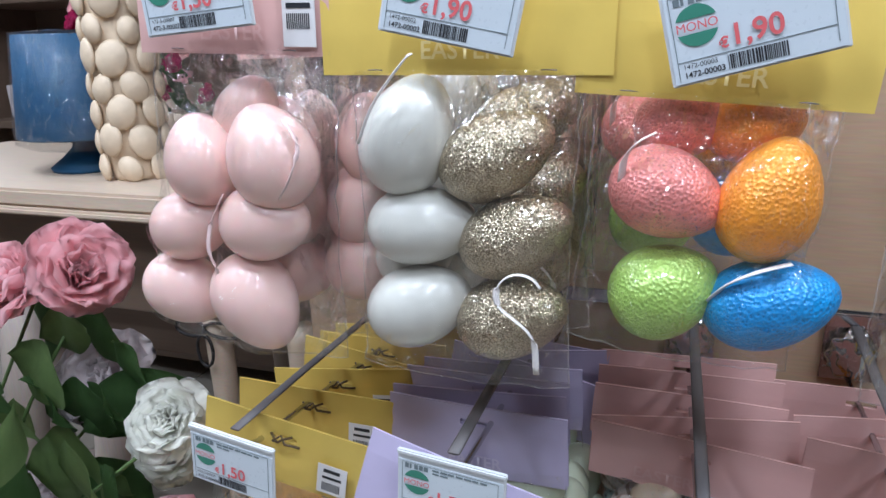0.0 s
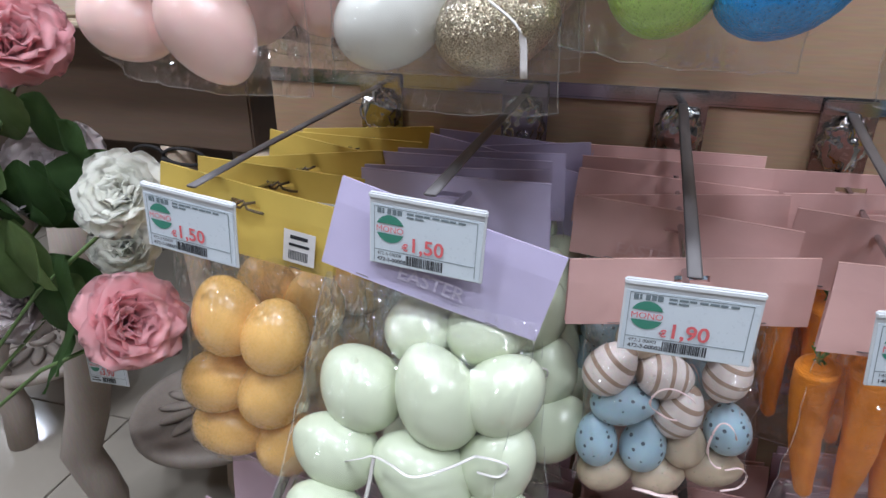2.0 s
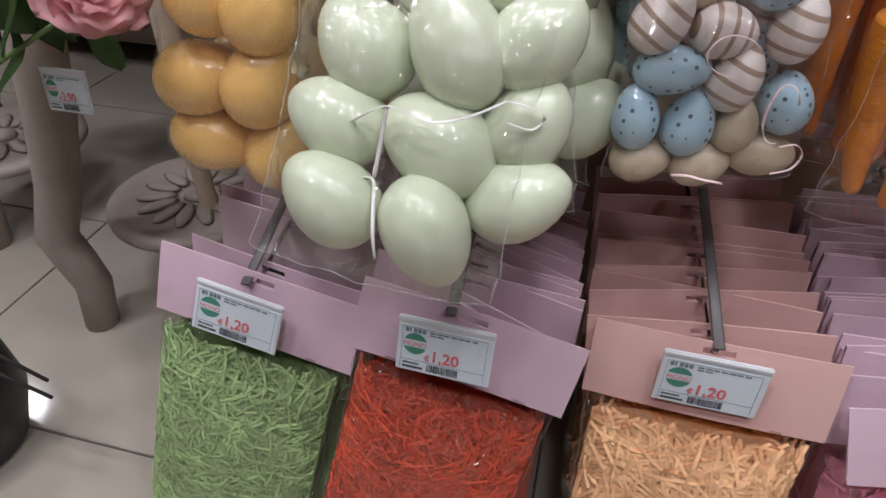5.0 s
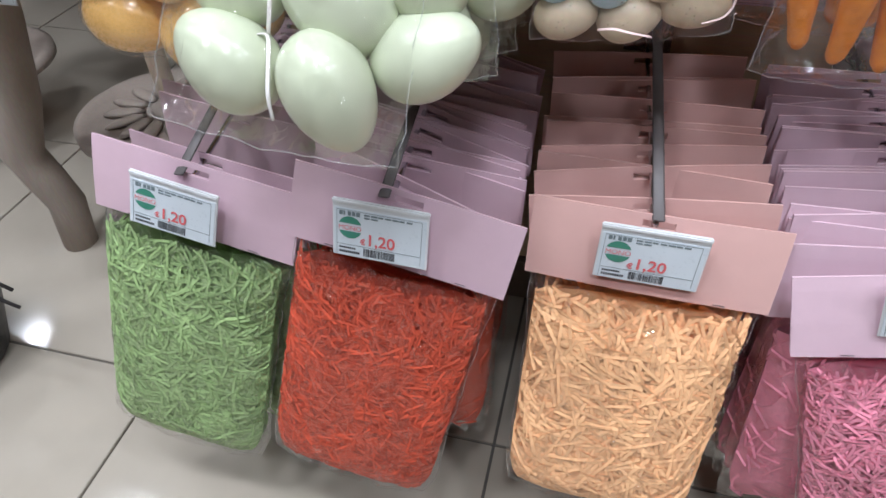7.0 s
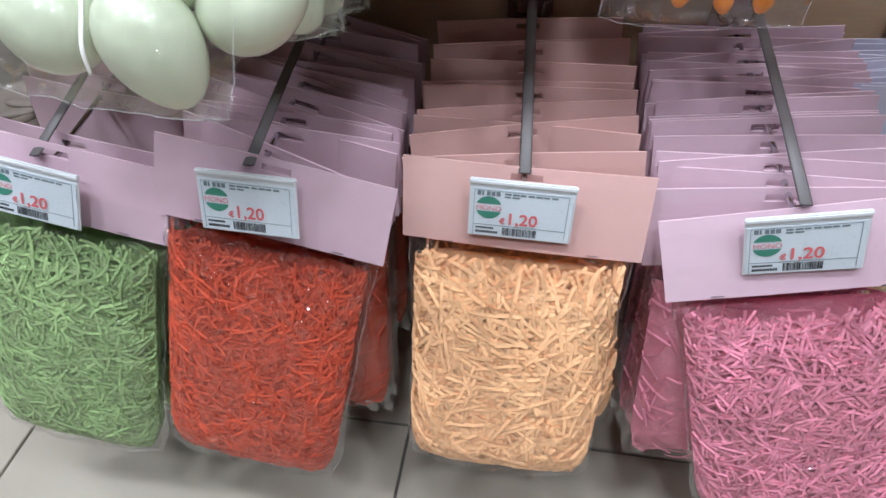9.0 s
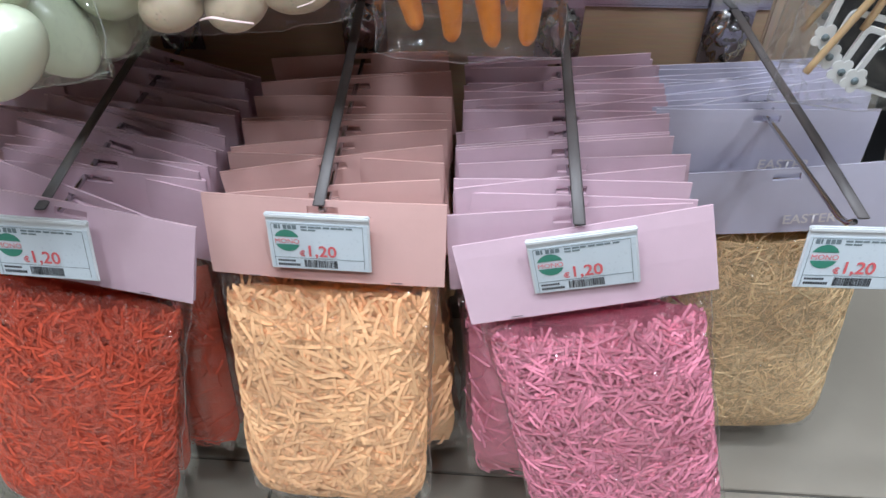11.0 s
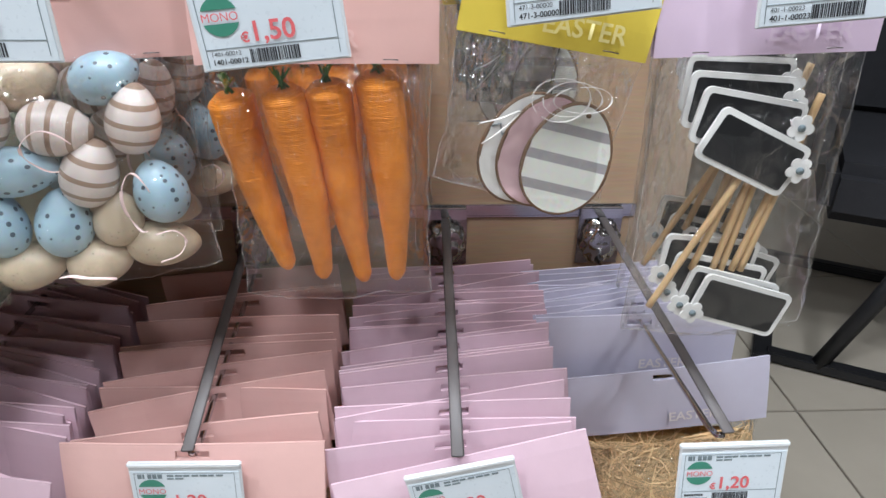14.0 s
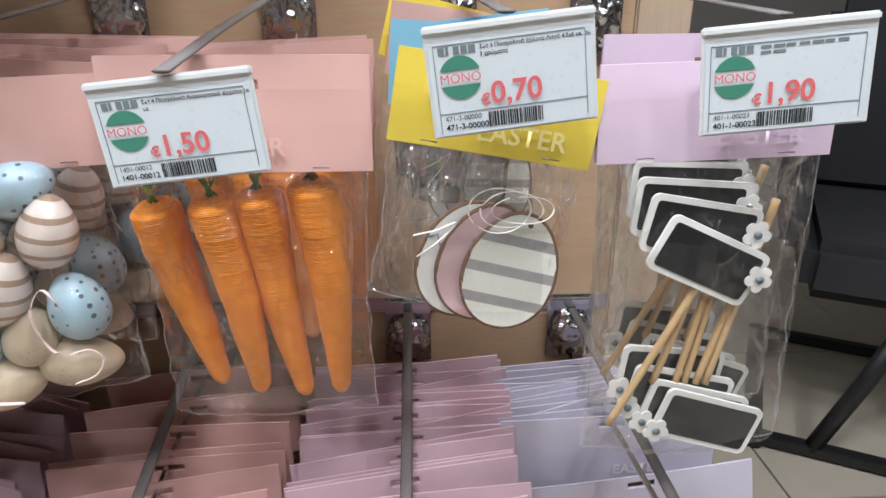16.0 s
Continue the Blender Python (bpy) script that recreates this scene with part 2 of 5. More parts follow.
def wound(name, base, line):
    """Thin thread wound round a body: fine uneven turns with darker gaps, lumpy under them."""
    m, nt, p = nodes_of(name)
    tc = nt.nodes.new("ShaderNodeTexCoord")
    w = nt.nodes.new("ShaderNodeTexWave")
    w.bands_direction = "Z"
    for key, value in (("Scale", 210.0), ("Distortion", 6.0), ("Detail", 3.0), ("Detail Scale", 1.4)):
        w.inputs[key].default_value = value
    nt.links.new(tc.outputs["Object"], w.inputs["Vector"])
    n = add(nt, "ShaderNodeTexNoise", Scale=90.0, Detail=5.0)
    nt.links.new(tc.outputs["Object"], n.inputs["Vector"])
    mr = nt.nodes.new("ShaderNodeMapRange")
    mr.inputs[1].default_value, mr.inputs[2].default_value = 0.40, 0.62
    mr.inputs[3].default_value, mr.inputs[4].default_value = 0.05, 0.5
    nt.links.new(n.outputs["Fac"], mr.inputs[0])
    inv = nt.nodes.new("ShaderNodeMath")
    inv.operation = "SUBTRACT"
    inv.inputs[0].default_value = 1.0
    nt.links.new(w.outputs["Fac"], inv.inputs[1])
    mu = nt.nodes.new("ShaderNodeMath")
    mu.operation = "MULTIPLY"
    nt.links.new(inv.outputs[0], mu.inputs[0])
    nt.links.new(mr.outputs[0], mu.inputs[1])
    mx = nt.nodes.new("ShaderNodeMixRGB")
    mx.inputs[1].default_value, mx.inputs[2].default_value = base + (1,), line + (1,)
    nt.links.new(mu.outputs[0], mx.inputs[0])
    nt.links.new(mx.outputs[0], p.inputs["Base Color"])
    p.inputs["Roughness"].default_value = 0.6
    p.inputs["Sheen Weight"].default_value = 0.15
    hs = nt.nodes.new("ShaderNodeMath")
    nt.links.new(w.outputs["Fac"], hs.inputs[0])
    nt.links.new(n.outputs["Fac"], hs.inputs[1])
    b = add(nt, "ShaderNodeBump", Strength=0.5, Distance=0.001)
    nt.links.new(hs.outputs[0], b.inputs["Height"])
    nt.links.new(b.outputs[0], p.inputs["Normal"])
    return m


def speckled(name, base, dot, cell=75.0, size=0.22, rough=0.35):
    """Round painted dots on a body."""
    m, nt, p = nodes_of(name)
    tc = nt.nodes.new("ShaderNodeTexCoord")
    vo = nt.nodes.new("ShaderNodeTexVoronoi")
    vo.inputs["Scale"].default_value = cell
    vo.inputs["Randomness"].default_value = 0.45
    nt.links.new(tc.outputs["Object"], vo.inputs["Vector"])
    rp = nt.nodes.new("ShaderNodeValToRGB")
    rp.color_ramp.elements[0].position, rp.color_ramp.elements[0].color = size, dot + (1,)
    rp.color_ramp.elements[1].position, rp.color_ramp.elements[1].color = size + 0.05, base + (1,)
    nt.links.new(vo.outputs["Distance"], rp.inputs[0])
    n = add(nt, "ShaderNodeTexNoise", Scale=150.0, Detail=3.0)
    nt.links.new(tc.outputs["Object"], n.inputs["Vector"])
    mu = nt.nodes.new("ShaderNodeMixRGB")
    mu.blend_type = "MULTIPLY"
    mu.inputs[0].default_value = 0.2
    nt.links.new(rp.outputs[0], mu.inputs[1])
    nt.links.new(n.outputs["Color"], mu.inputs[2])
    nt.links.new(mu.outputs[0], p.inputs["Base Color"])
    p.inputs["Roughness"].default_value = rough
    return m


def wooden(name, a, b_, scale=(1.2, 14.0, 14.0), rough=0.45):
    m, nt, p = nodes_of(name)
    tc = nt.nodes.new("ShaderNodeTexCoord")
    mp = nt.nodes.new("ShaderNodeMapping")
    mp.inputs["Scale"].default_value = scale
    nt.links.new(tc.outputs["Object"], mp.inputs["Vector"])
    n = add(nt, "ShaderNodeTexNoise", Scale=3.0, Detail=8.0, Roughness=0.65)
    n2 = add(nt, "ShaderNodeTexNoise", Scale=22.0, Detail=4.0)
    for k in (n, n2):
        nt.links.new(mp.outputs[0], k.inputs["Vector"])
    mx = nt.nodes.new("ShaderNodeMixRGB")
    mx.inputs[1].default_value, mx.inputs[2].default_value = a + (1,), b_ + (1,)
    nt.links.new(n.outputs["Fac"], mx.inputs[0])
    m2 = nt.nodes.new("ShaderNodeMixRGB")
    m2.blend_type = "MULTIPLY"
    m2.inputs[0].default_value = 0.3
    nt.links.new(mx.outputs[0], m2.inputs[1])
    nt.links.new(n2.outputs["Color"], m2.inputs[2])
    nt.links.new(m2.outputs[0], p.inputs["Base Color"])
    p.inputs["Roughness"].default_value = rough
    bp = add(nt, "ShaderNodeBump", Strength=0.12, Distance=0.001)
    nt.links.new(n2.outputs["Fac"], bp.inputs["Height"])
    nt.links.new(bp.outputs[0], p.inputs["Normal"])
    return m


def shred(name, col, spread=0.25):
    """Cut paper strips, each its own tone."""
    m, nt, p = nodes_of(name)
    ge = nt.nodes.new("ShaderNodeNewGeometry")
    mr = nt.nodes.new("ShaderNodeMapRange")
    mr.inputs[3].default_value, mr.inputs[4].default_value = 1 - spread, 1 + spread
    nt.links.new(ge.outputs["Random Per Island"], mr.inputs[0])
    hs = nt.nodes.new("ShaderNodeHueSaturation")
    hs.inputs["Color"].default_value = col + (1,)
    nt.links.new(mr.outputs[0], hs.inputs["Value"])
    nt.links.new(hs.outputs[0], p.inputs["Base Color"])
    p.inputs["Roughness"].default_value = 0.6
    p.inputs["Subsurface Weight"].default_value = 0.0
    return m


M = {
    "film": film("clear_film"),
    "film_soft": film("clear_film_smooth", 0.85),
    "film_seam": film("film_seam", 1.0, haze=0.10),
    "card_pink": mat("card_pink", (0.72, 0.445, 0.41), 0.42, vary=0.04, rand=0.05, bump=0.03),
    "card_rose": mat("card_rose", (0.70, 0.50, 0.58), 0.4, vary=0.04, rand=0.05, bump=0.03),
    "card_lilac": mat("card_lilac", (0.56, 0.50, 0.70), 0.42, vary=0.04, rand=0.05, bump=0.03),
    "card_mauve": mat("card_mauve", (0.66, 0.52, 0.66), 0.42, vary=0.04, rand=0.05, bump=0.03),
    "card_yellow": mat("card_yellow", (0.74, 0.54, 0.12), 0.42, vary=0.05, rand=0.04, bump=0.03),
    "card_pale": mat("card_pale", (0.64, 0.61, 0.74), 0.42, vary=0.04, rand=0.05, bump=0.03),
    "card_mustard": mat("card_mustard", (0.72, 0.56, 0.08), 0.42, vary=0.05, bump=0.03),
    "card_blue": mat("card_blue", (0.22, 0.50, 0.68), 0.42, vary=0.05, bump=0.03),
    "ink_pale": mat("ink_pale", (0.86, 0.80, 0.80), 0.5, vary=0.03, bump=0.0),
    "ink_pink": mat("ink_on_pink", (0.76, 0.505, 0.475), 0.5, vary=0.03, bump=0.0),
    "ink_rose": mat("ink_on_rose", (0.76, 0.56, 0.62), 0.5, vary=0.03, bump=0.0),
    "ink_lilac": mat("ink_on_lilac", (0.67, 0.61, 0.77), 0.5, vary=0.03, bump=0.0),
    "ink_mauve": mat("ink_on_mauve", (0.71, 0.58, 0.70), 0.5, vary=0.03, bump=0.0),
    "ink_yellow": mat("ink_on_yellow", (0.86, 0.72, 0.34), 0.5, vary=0.03, bump=0.0),
    "ink_mustard": mat("ink_on_mustard", (0.80, 0.70, 0.30), 0.5, vary=0.03, bump=0.0),
    "white": mat("white_plastic", (0.70, 0.72, 0.74), 0.32, vary=0.03, bump=0.02),
    "paper": mat("label_paper", (0.62, 0.68, 0.73), 0.3, vary=0.02, bump=0.01, coat=0.3),
    "sticker": mat("sticker_paper", (0.78, 0.76, 0.76), 0.45, vary=0.03, bump=0.01),
    "ink_black": mat("ink_black", (0.02, 0.022, 0.028), 0.5, vary=0.1, bump=0.0),
    "ink_grey": mat("ink_grey", (0.16, 0.20, 0.22), 0.5, vary=0.1, bump=0.0),
    "ink_red": mat("ink_red", (0.68, 0.13, 0.14), 0.5, vary=0.08, bump=0.0),
    "ink_green": mat("ink_green", (0.05, 0.23, 0.16), 0.5, vary=0.08, bump=0.0),
    "brown_tie": mat("brown_wire_tie", (0.10, 0.065, 0.03), 0.4, vary=0.2),
    "steel": mat("staple_steel", (0.25, 0.22, 0.22), 0.35, 0.9, bump=0.0),
    "chrome": mat("chrome", (0.62, 0.63, 0.65), 0.14, 1.0, vary=0.06, bump=0.02),
    "clip_plate": mat("clip_plate_steel", (0.46, 0.45, 0.45), 0.25, 1.0, vary=0.2, bump=0.05),
    "arm": mat("label_arm_plastic", (0.14, 0.125, 0.125), 0.5, vary=0.08, bump=0.03),
    "oak": wooden("oak_panel", (0.46, 0.31, 0.195), (0.56, 0.39, 0.26)),
    "oak_light": wooden("oak_post", (0.48, 0.36, 0.26), (0.58, 0.45, 0.34), (14.0, 14.0, 1.2)),
    "egg_pink": mat("egg_pink_pearl", (0.90, 0.62, 0.56), 0.3, vary=0.04, bump=0.0, coat=0.4, subsurf=0.15),
    "egg_white": mat("egg_white_pearl", (0.70, 0.69, 0.63), 0.3, vary=0.04, bump=0.0, coat=0.4),
    "egg_sage": mat("egg_sage_pearl", (0.62, 0.67, 0.50), 0.32, vary=0.04, bump=0.0, coat=0.4),
    "egg_gold": mat("egg_gold_pearl", (0.86, 0.52, 0.17), 0.28, 0.0, vary=0.03, bump=0.0, coat=0.4),
    "egg_glitter": glitter("egg_gold_glitter", (0.84, 0.74, 0.56), (0.20, 0.15, 0.09), 1400.0),
    "seq_pink": sequin("egg_pink_sequin", (0.85, 0.30, 0.27), (0.40, 0.16, 0.16)),
    "seq_orange": sequin("egg_orange_sequin", (0.95, 0.36, 0.03), (0.72, 0.25, 0.02)),
    "seq_green": sequin("egg_green_sequin", (0.42, 0.62, 0.14), (0.25, 0.42, 0.07)),
    "seq_blue": sequin("egg_blue_sequin", (0.03, 0.30, 0.70), (0.01, 0.12, 0.35)),
    "egg_stripe": striped("egg_gold_stripes", (0.88, 0.77, 0.72), (0.45, 0.31, 0.23), 15.0, 0.16, distort=2.5),
    "egg_blue": speckled("egg_blue_dots", (0.46, 0.64, 0.75), (0.10, 0.13, 0.17), 72.0, 0.21),
    "egg_beige": speckled("egg_beige_flecks", (0.66, 0.53, 0.38), (0.35, 0.26, 0.18), 110.0, 0.1),
    "carrot": wound("carrot_thread", (0.97, 0.31, 0.012), (0.60, 0.13, 0.006)),
    "leafy": mat("carrot_green", (0.10, 0.28, 0.06), 0.6, vary=0.3, bump=0.2),
    "ribbon": mat("white_ribbon", (0.80, 0.76, 0.74), 0.35, vary=0.05, bump=0.04),
    "ribbon_pink": mat("pink_ribbon", (0.82, 0.62, 0.60), 0.35, vary=0.05, bump=0.04),
    "wood_egg": striped("white_wood_grey_bands", (0.80, 0.80, 0.74), (0.36, 0.34, 0.35), 13.0, 0.22, 0.5, "Z", 0.0),
    "wood_egg_pink": mat("pink_painted_wood", (0.62, 0.42, 0.45), 0.5),
    "wood_edge": mat("burnt_wood_edge", (0.16, 0.09, 0.05), 0.6),
    "stick": wooden("birch_stick", (0.66, 0.42, 0.20), (0.76, 0.53, 0.29), (40.0, 40.0, 3.0)),
    "board_black": mat("chalkboard", (0.012, 0.013, 0.015), 0.35, vary=0.3, bump=0.02),
    "frame_white": mat("white_painted_wood", (0.80, 0.79, 0.77), 0.5, vary=0.04, bump=0.05),
    "grass_green": shred("paper_green", (0.33, 0.47, 0.20)),
    "grass_red": shred("paper_red", (0.60, 0.085, 0.04)),
    "grass_orange": shred("paper_apricot", (1.0, 0.58, 0.30), 0.15),
    "grass_pink": shred("paper_pink", (0.78, 0.27, 0.37)),
    "grass_straw": shred("wood_wool", (0.88, 0.64, 0.36), 0.35),
    "fill_green": mat("packed_green", (0.33, 0.47, 0.20), 0.7, vary=0.25, scale=120.0, bump=0.6, fine=350.0),
    "fill_red": mat("packed_red", (0.60, 0.085, 0.04), 0.7, vary=0.2, scale=120.0, bump=0.6, fine=350.0),
    "fill_orange": mat("packed_apricot", (1.0, 0.58, 0.30), 0.7, vary=0.15, scale=120.0, bump=0.6, fine=350.0),
    "fill_pink": mat("packed_pink", (0.78, 0.27, 0.37), 0.7, vary=0.2, scale=120.0, bump=0.6, fine=350.0),
    "fill_straw": mat("packed_straw", (0.66, 0.44, 0.20), 0.7, vary=0.25, scale=120.0, bump=0.6, fine=350.0),
    "black_metal": mat("black_powder_coat", (0.012, 0.012, 0.014), 0.4, vary=0.2, bump=0.06),
    "black_cloth": mat("black_upholstery", (0.016, 0.016, 0.02), 0.8, vary=0.3, bump=0.3),
    "taupe": wooden("taupe_limed_wood", (0.38, 0.31, 0.26), (0.50, 0.42, 0.36), (14.0, 14.0, 1.5), 0.5),
    "brown_wood": wooden("brown_wood", (0.13, 0.085, 0.06), (0.20, 0.135, 0.095)),
    "cream_top": wooden("cream_table_top", (0.62, 0.48, 0.36), (0.70, 0.56, 0.43), (1.5, 12.0, 12.0), 0.4),
    "shade_blue": mat("blue_lamp_shade", (0.012, 0.080, 0.18), 0.6, vary=0.15, bump=0.2),
    "shell": mat("cream_shell_ceramic", (0.70, 0.56, 0.40), 0.55, vary=0.15, bump=0.3, fine=120.0),
    "petal_pink": mat("petal_pink", (0.99, 0.66, 0.68), 0.6, vary=0.08, scale=60.0, bump=0.1),
    "petal_cream": mat("petal_cream", (0.99, 0.98, 0.93), 0.6, vary=0.02, bump=0.1),
    "petal_pale": mat("petal_pale", (0.86, 0.80, 0.80), 0.6, vary=0.06, bump=0.1),
    "petal_magenta": mat("petal_magenta", (0.62, 0.05, 0.20), 0.6, vary=0.2, bump=0.1),
    "leaf": mat("silk_leaf", (0.10, 0.185, 0.065), 0.5, vary=0.35, scale=25.0, bump=0.15),
    "leaf_light": mat("silk_leaf_light", (0.22, 0.31, 0.12), 0.5, vary=0.3, scale=25.0, bump=0.15),
    "stem": mat("stem", (0.10, 0.16, 0.05), 0.6),
    "cord": mat("black_cord", (0.015, 0.012, 0.012), 0.7),
    "plaster": mat("plaster", (0.28, 0.27, 0.26), 0.8, vary=0.05, scale=3.0),
    # near-black finish for the unseen south wall, to soak up bounced light
    "absorber": mat("light_absorber", (0.11, 0.09, 0.08), 0.7, vary=0.4, scale=3.0),
    "ceiling": mat("ceiling_paint", (0.42, 0.415, 0.41), 0.9, vary=0.03, scale=3.0),
    "grout": mat("grout", (0.10, 0.09, 0.08), 0.9, vary=0.2),
    "tile": mat("floor_tile", (0.40, 0.355, 0.295), 0.1, vary=0.1, scale=5.0, bump=0.01, rand=0.03),
    "lamp_glass": None,
}
gm, gnt, gp = nodes_of("downlight_glass")
gp.inputs["Base Color"].default_value = (0.9, 0.9, 0.9, 1)
gp.inputs["Emission Color"].default_value = (1, 0.96, 0.9, 1)
gp.inputs["Emission Strength"].default_value = 12.0
M["lamp_glass"] = gm
for key in ("petal_pink", "petal_cream", "petal_pale", "petal_magenta", "leaf", "leaf_light"):
    # silk lets some light through
    nt = M[key].node_tree
    pr = nt.nodes["Principled BSDF"]
    tl = nt.nodes.new("ShaderNodeBsdfTranslucent")
    src = pr.inputs["Base Color"].links[0].from_socket
    nt.links.new(src, tl.inputs["Color"])
    ms = nt.nodes.new("ShaderNodeMixShader")
    ms.inputs[0].default_value = 0.5
    nt.links.new(pr.outputs[0], ms.inputs[1])
    nt.links.new(tl.outputs[0], ms.inputs[2])
    nt.links.new(ms.outputs[0], nt.nodes["Material Output"].inputs["Surface"])


# ---- mesh helpers ----
def part(name, me, material, parent=None, label="", m=None):
    """One mesh object, from a bmesh or mesh data, under a thing or a part."""
    if isinstance(me, bmesh.types.BMesh):
        data = bpy.data.meshes.new(name)
        me.to_mesh(data)
        me.free()
        me = data
    if material is not None and not me.materials:
        me.materials.append(material)
    ob = new(name, me)
    ob.parent = parent
    if m is not None:
        ob.matrix_basis = m
    if label:
        tagged(ob, label)
    return ob


def smooth(bm):
    for f in bm.faces:
        f.smooth = True
    return bm


def box(sx, sy, sz, c=(0, 0, 0), bevel=0.0, bm=None):
    bm = bm or bmesh.new()
    r = bmesh.ops.create_cube(bm, size=1.0, matrix=Matrix.Translation(c) @ Matrix.Diagonal((sx, sy, sz, 1)))
    if bevel:
        es = list({e for v in r["verts"] for e in v.link_edges})
        bmesh.ops.bevel(bm, geom=es, offset=bevel, segments=2, affect="EDGES", clamp_overlap=True)
    return bm


def lathe(profile, steps=24, bm=None, m=None):
    """A turned body from (radius, height) pairs."""
    bm = bm or bmesh.new()
    rings = []
    for r, z in profile:
        ring = []
        for i in range(steps):
            a = 2 * math.pi * i / steps
            v = Vector((r * math.cos(a), r * math.sin(a), z))
            ring.append(bm.verts.new(m @ v if m else v))
        rings.append(ring)
    for a, b in zip(rings, rings[1:]):
        for i in range(steps):
            j = (i + 1) % steps
            bm.faces.new((a[i], a[j], b[j], b[i]))
    for ring, flip in ((rings[0], True), (rings[-1], False)):
        bm.faces.new(ring[::-1] if flip else ring)
    return smooth(bm)


def tube(points, r, steps=8, bm=None, flat=1.0, taper=1.0):
    """A swept bar along points; flat squeezes it along its second axis."""
    bm = bm or bmesh.new()
    pts = [Vector(p) for p in points]
    rings = []
    ref = Vector((0, 0, 1))
    for i, p in enumerate(pts):
        d = (pts[min(i + 1, len(pts) - 1)] - pts[max(i - 1, 0)]).normalized()
        if abs(d.dot(ref)) > 0.95:
            side = d.cross(Vector((0, 1, 0))).normalized()
        else:
            side = d.cross(ref).normalized()
        up = side.cross(d).normalized()
        k = r * (1 + (taper - 1) * i / max(1, len(pts) - 1))
        rings.append([bm.verts.new(p + side * k * math.cos(2 * math.pi * s / steps) + up * k * flat * math.sin(2 * math.pi * s / steps)) for s in range(steps)])
    for a, b in zip(rings, rings[1:]):
        for i in range(steps):
            j = (i + 1) % steps
            bm.faces.new((a[i], a[j], b[j], b[i]))
    bm.faces.new(rings[0][::-1])
    bm.faces.new(rings[-1])
    return smooth(bm)


def from_lists(name, verts, faces, soft=False):
    me = bpy.data.meshes.new(name)
    me.from_pydata(verts, [], faces)
    if soft:
        me.polygons.foreach_set("use_smooth", [True] * len(me.polygons))
    me.update()
    return me


TEXT_CACHE = {}


def text_mesh(body, size, align="LEFT", bold=0.0):
    """Flat letters in the xz plane, facing -y."""
    key = (body, size, align, bold)
    if key not in TEXT_CACHE:
        cu = bpy.data.curves.new("letters", "FONT")
        cu.body, cu.size, cu.align_x, cu.offset = body, size, align, bold
        cu.resolution_u = 4
        ob = bpy.data.objects.new("letters", cu)
        scene.collection.objects.link(ob)
        dg = bpy.context.evaluated_depsgraph_get()
        me = bpy.data.meshes.new_from_object(ob.evaluated_get(dg))
        bpy.data.objects.remove(ob)
        me.transform(Matrix.Rotation(radians(90), 4, "X"))
        me.materials.clear()
        TEXT_CACHE[key] = me
    return TEXT_CACHE[key].copy()


def thing(name, label, category, group="", m=None, kind=""):
    ob = new(name)
    ob.empty_display_size = 0.02
    if m is not None:
        ob.matrix_basis = m
    return tagged(ob, label, category, group, kind)


# ---- the shell of the shop ----
def slab(name, sx, sy, sz, c, material, label, category):
    return tagged(part(name, box(sx, sy, sz), material, m=Matrix.Translation(c)), label, category, kind="structure")


floor = slab("floor", 12.0, 9.0, 0.1, (0, 0.5, -0.057), M["grout"], "glossy beige floor tiles with dark grout joints", "floor")
slab("ceiling", 12.0, 9.0, 0.1, (0, 0.5, CEIL + 0.05), M["ceiling"], "plain white painted shop ceiling", "ceiling")
slab("wall_north", 12.0, 0.15, 3.1, (0, 4.6, 1.5), M["plaster"], "plain pale plaster shop wall", "wall")
# the south wall is unseen; added close and dark to cut bounce
slab("wall_south", 12.0, 0.15, 3.1, (0, -2.35, 1.5), M["absorber"], "plain dark shop wall across the aisle", "wall")
slab("wall_west", 0.15, 8.2, 3.1, (-5.7, 0.5, 1.5), M["plaster"], "plain pale plaster shop wall", "wall")
slab("wall_east", 0.15, 8.2, 3.1, (5.7, 0.5, 1.5), M["plaster"], "plain pale plaster shop wall", "wall")

# every lamp gets a fitting, the added fill lamps on the left too
for lx, ly in LAMPS:
    d = thing("downlight", "round recessed white ceiling downlight, switched on", "ceiling light", "ceiling downlights", pose(lx, ly, CEIL))
    part("trim_ring", lathe([(0.135, 0.0), (0.165, 0.0), (0.165, -0.012), (0.135, -0.02), (0.135, 0.0)], 28), M["white"], d)
    part("lens", lathe([(0.002, -0.002), (0.13, -0.002), (0.13, -0.006), (0.002, -0.008)], 28), M["lamp_glass"], d)

# ---- the wooden display wall with steel rails ----
WY = 0.815
wall = tagged(new("display_wall"), "light oak slatted shop display wall with steel rails", "display wall", kind="structure")
RAILS = (0.637, 1.058, 1.49)
X0, X1 = -0.36, 0.845
edges = [0.10] + list(RAILS) + [1.95]
for a, b in zip(edges, edges[1:]):
    part("panel", box(X1 - X0, 0.02, b - a - 0.014, bevel=0.002), M["oak"], wall, m=Matrix.Translation(((X0 + X1) / 2, WY + 0.01, (a + b) / 2)))
part("panel_back", box(X1 - X0, 0.012, 1.9), M["brown_wood"], wall, m=Matrix.Translation(((X0 + X1) / 2, WY + 0.03, 1.0)))
for z in RAILS:
    bm = box(X1 - X0 - 0.004, 0.008, 0.018, (0, 0.000, 0.004), 0.001)
    box(X1 - X0 - 0.004, 0.014, 0.003, (0, 0.004, -0.006), bm=bm)
    part("rail", bm, M["chrome"], wall, "thin bright steel rail", Matrix.Translation(((X0 + X1) / 2, WY, z)))
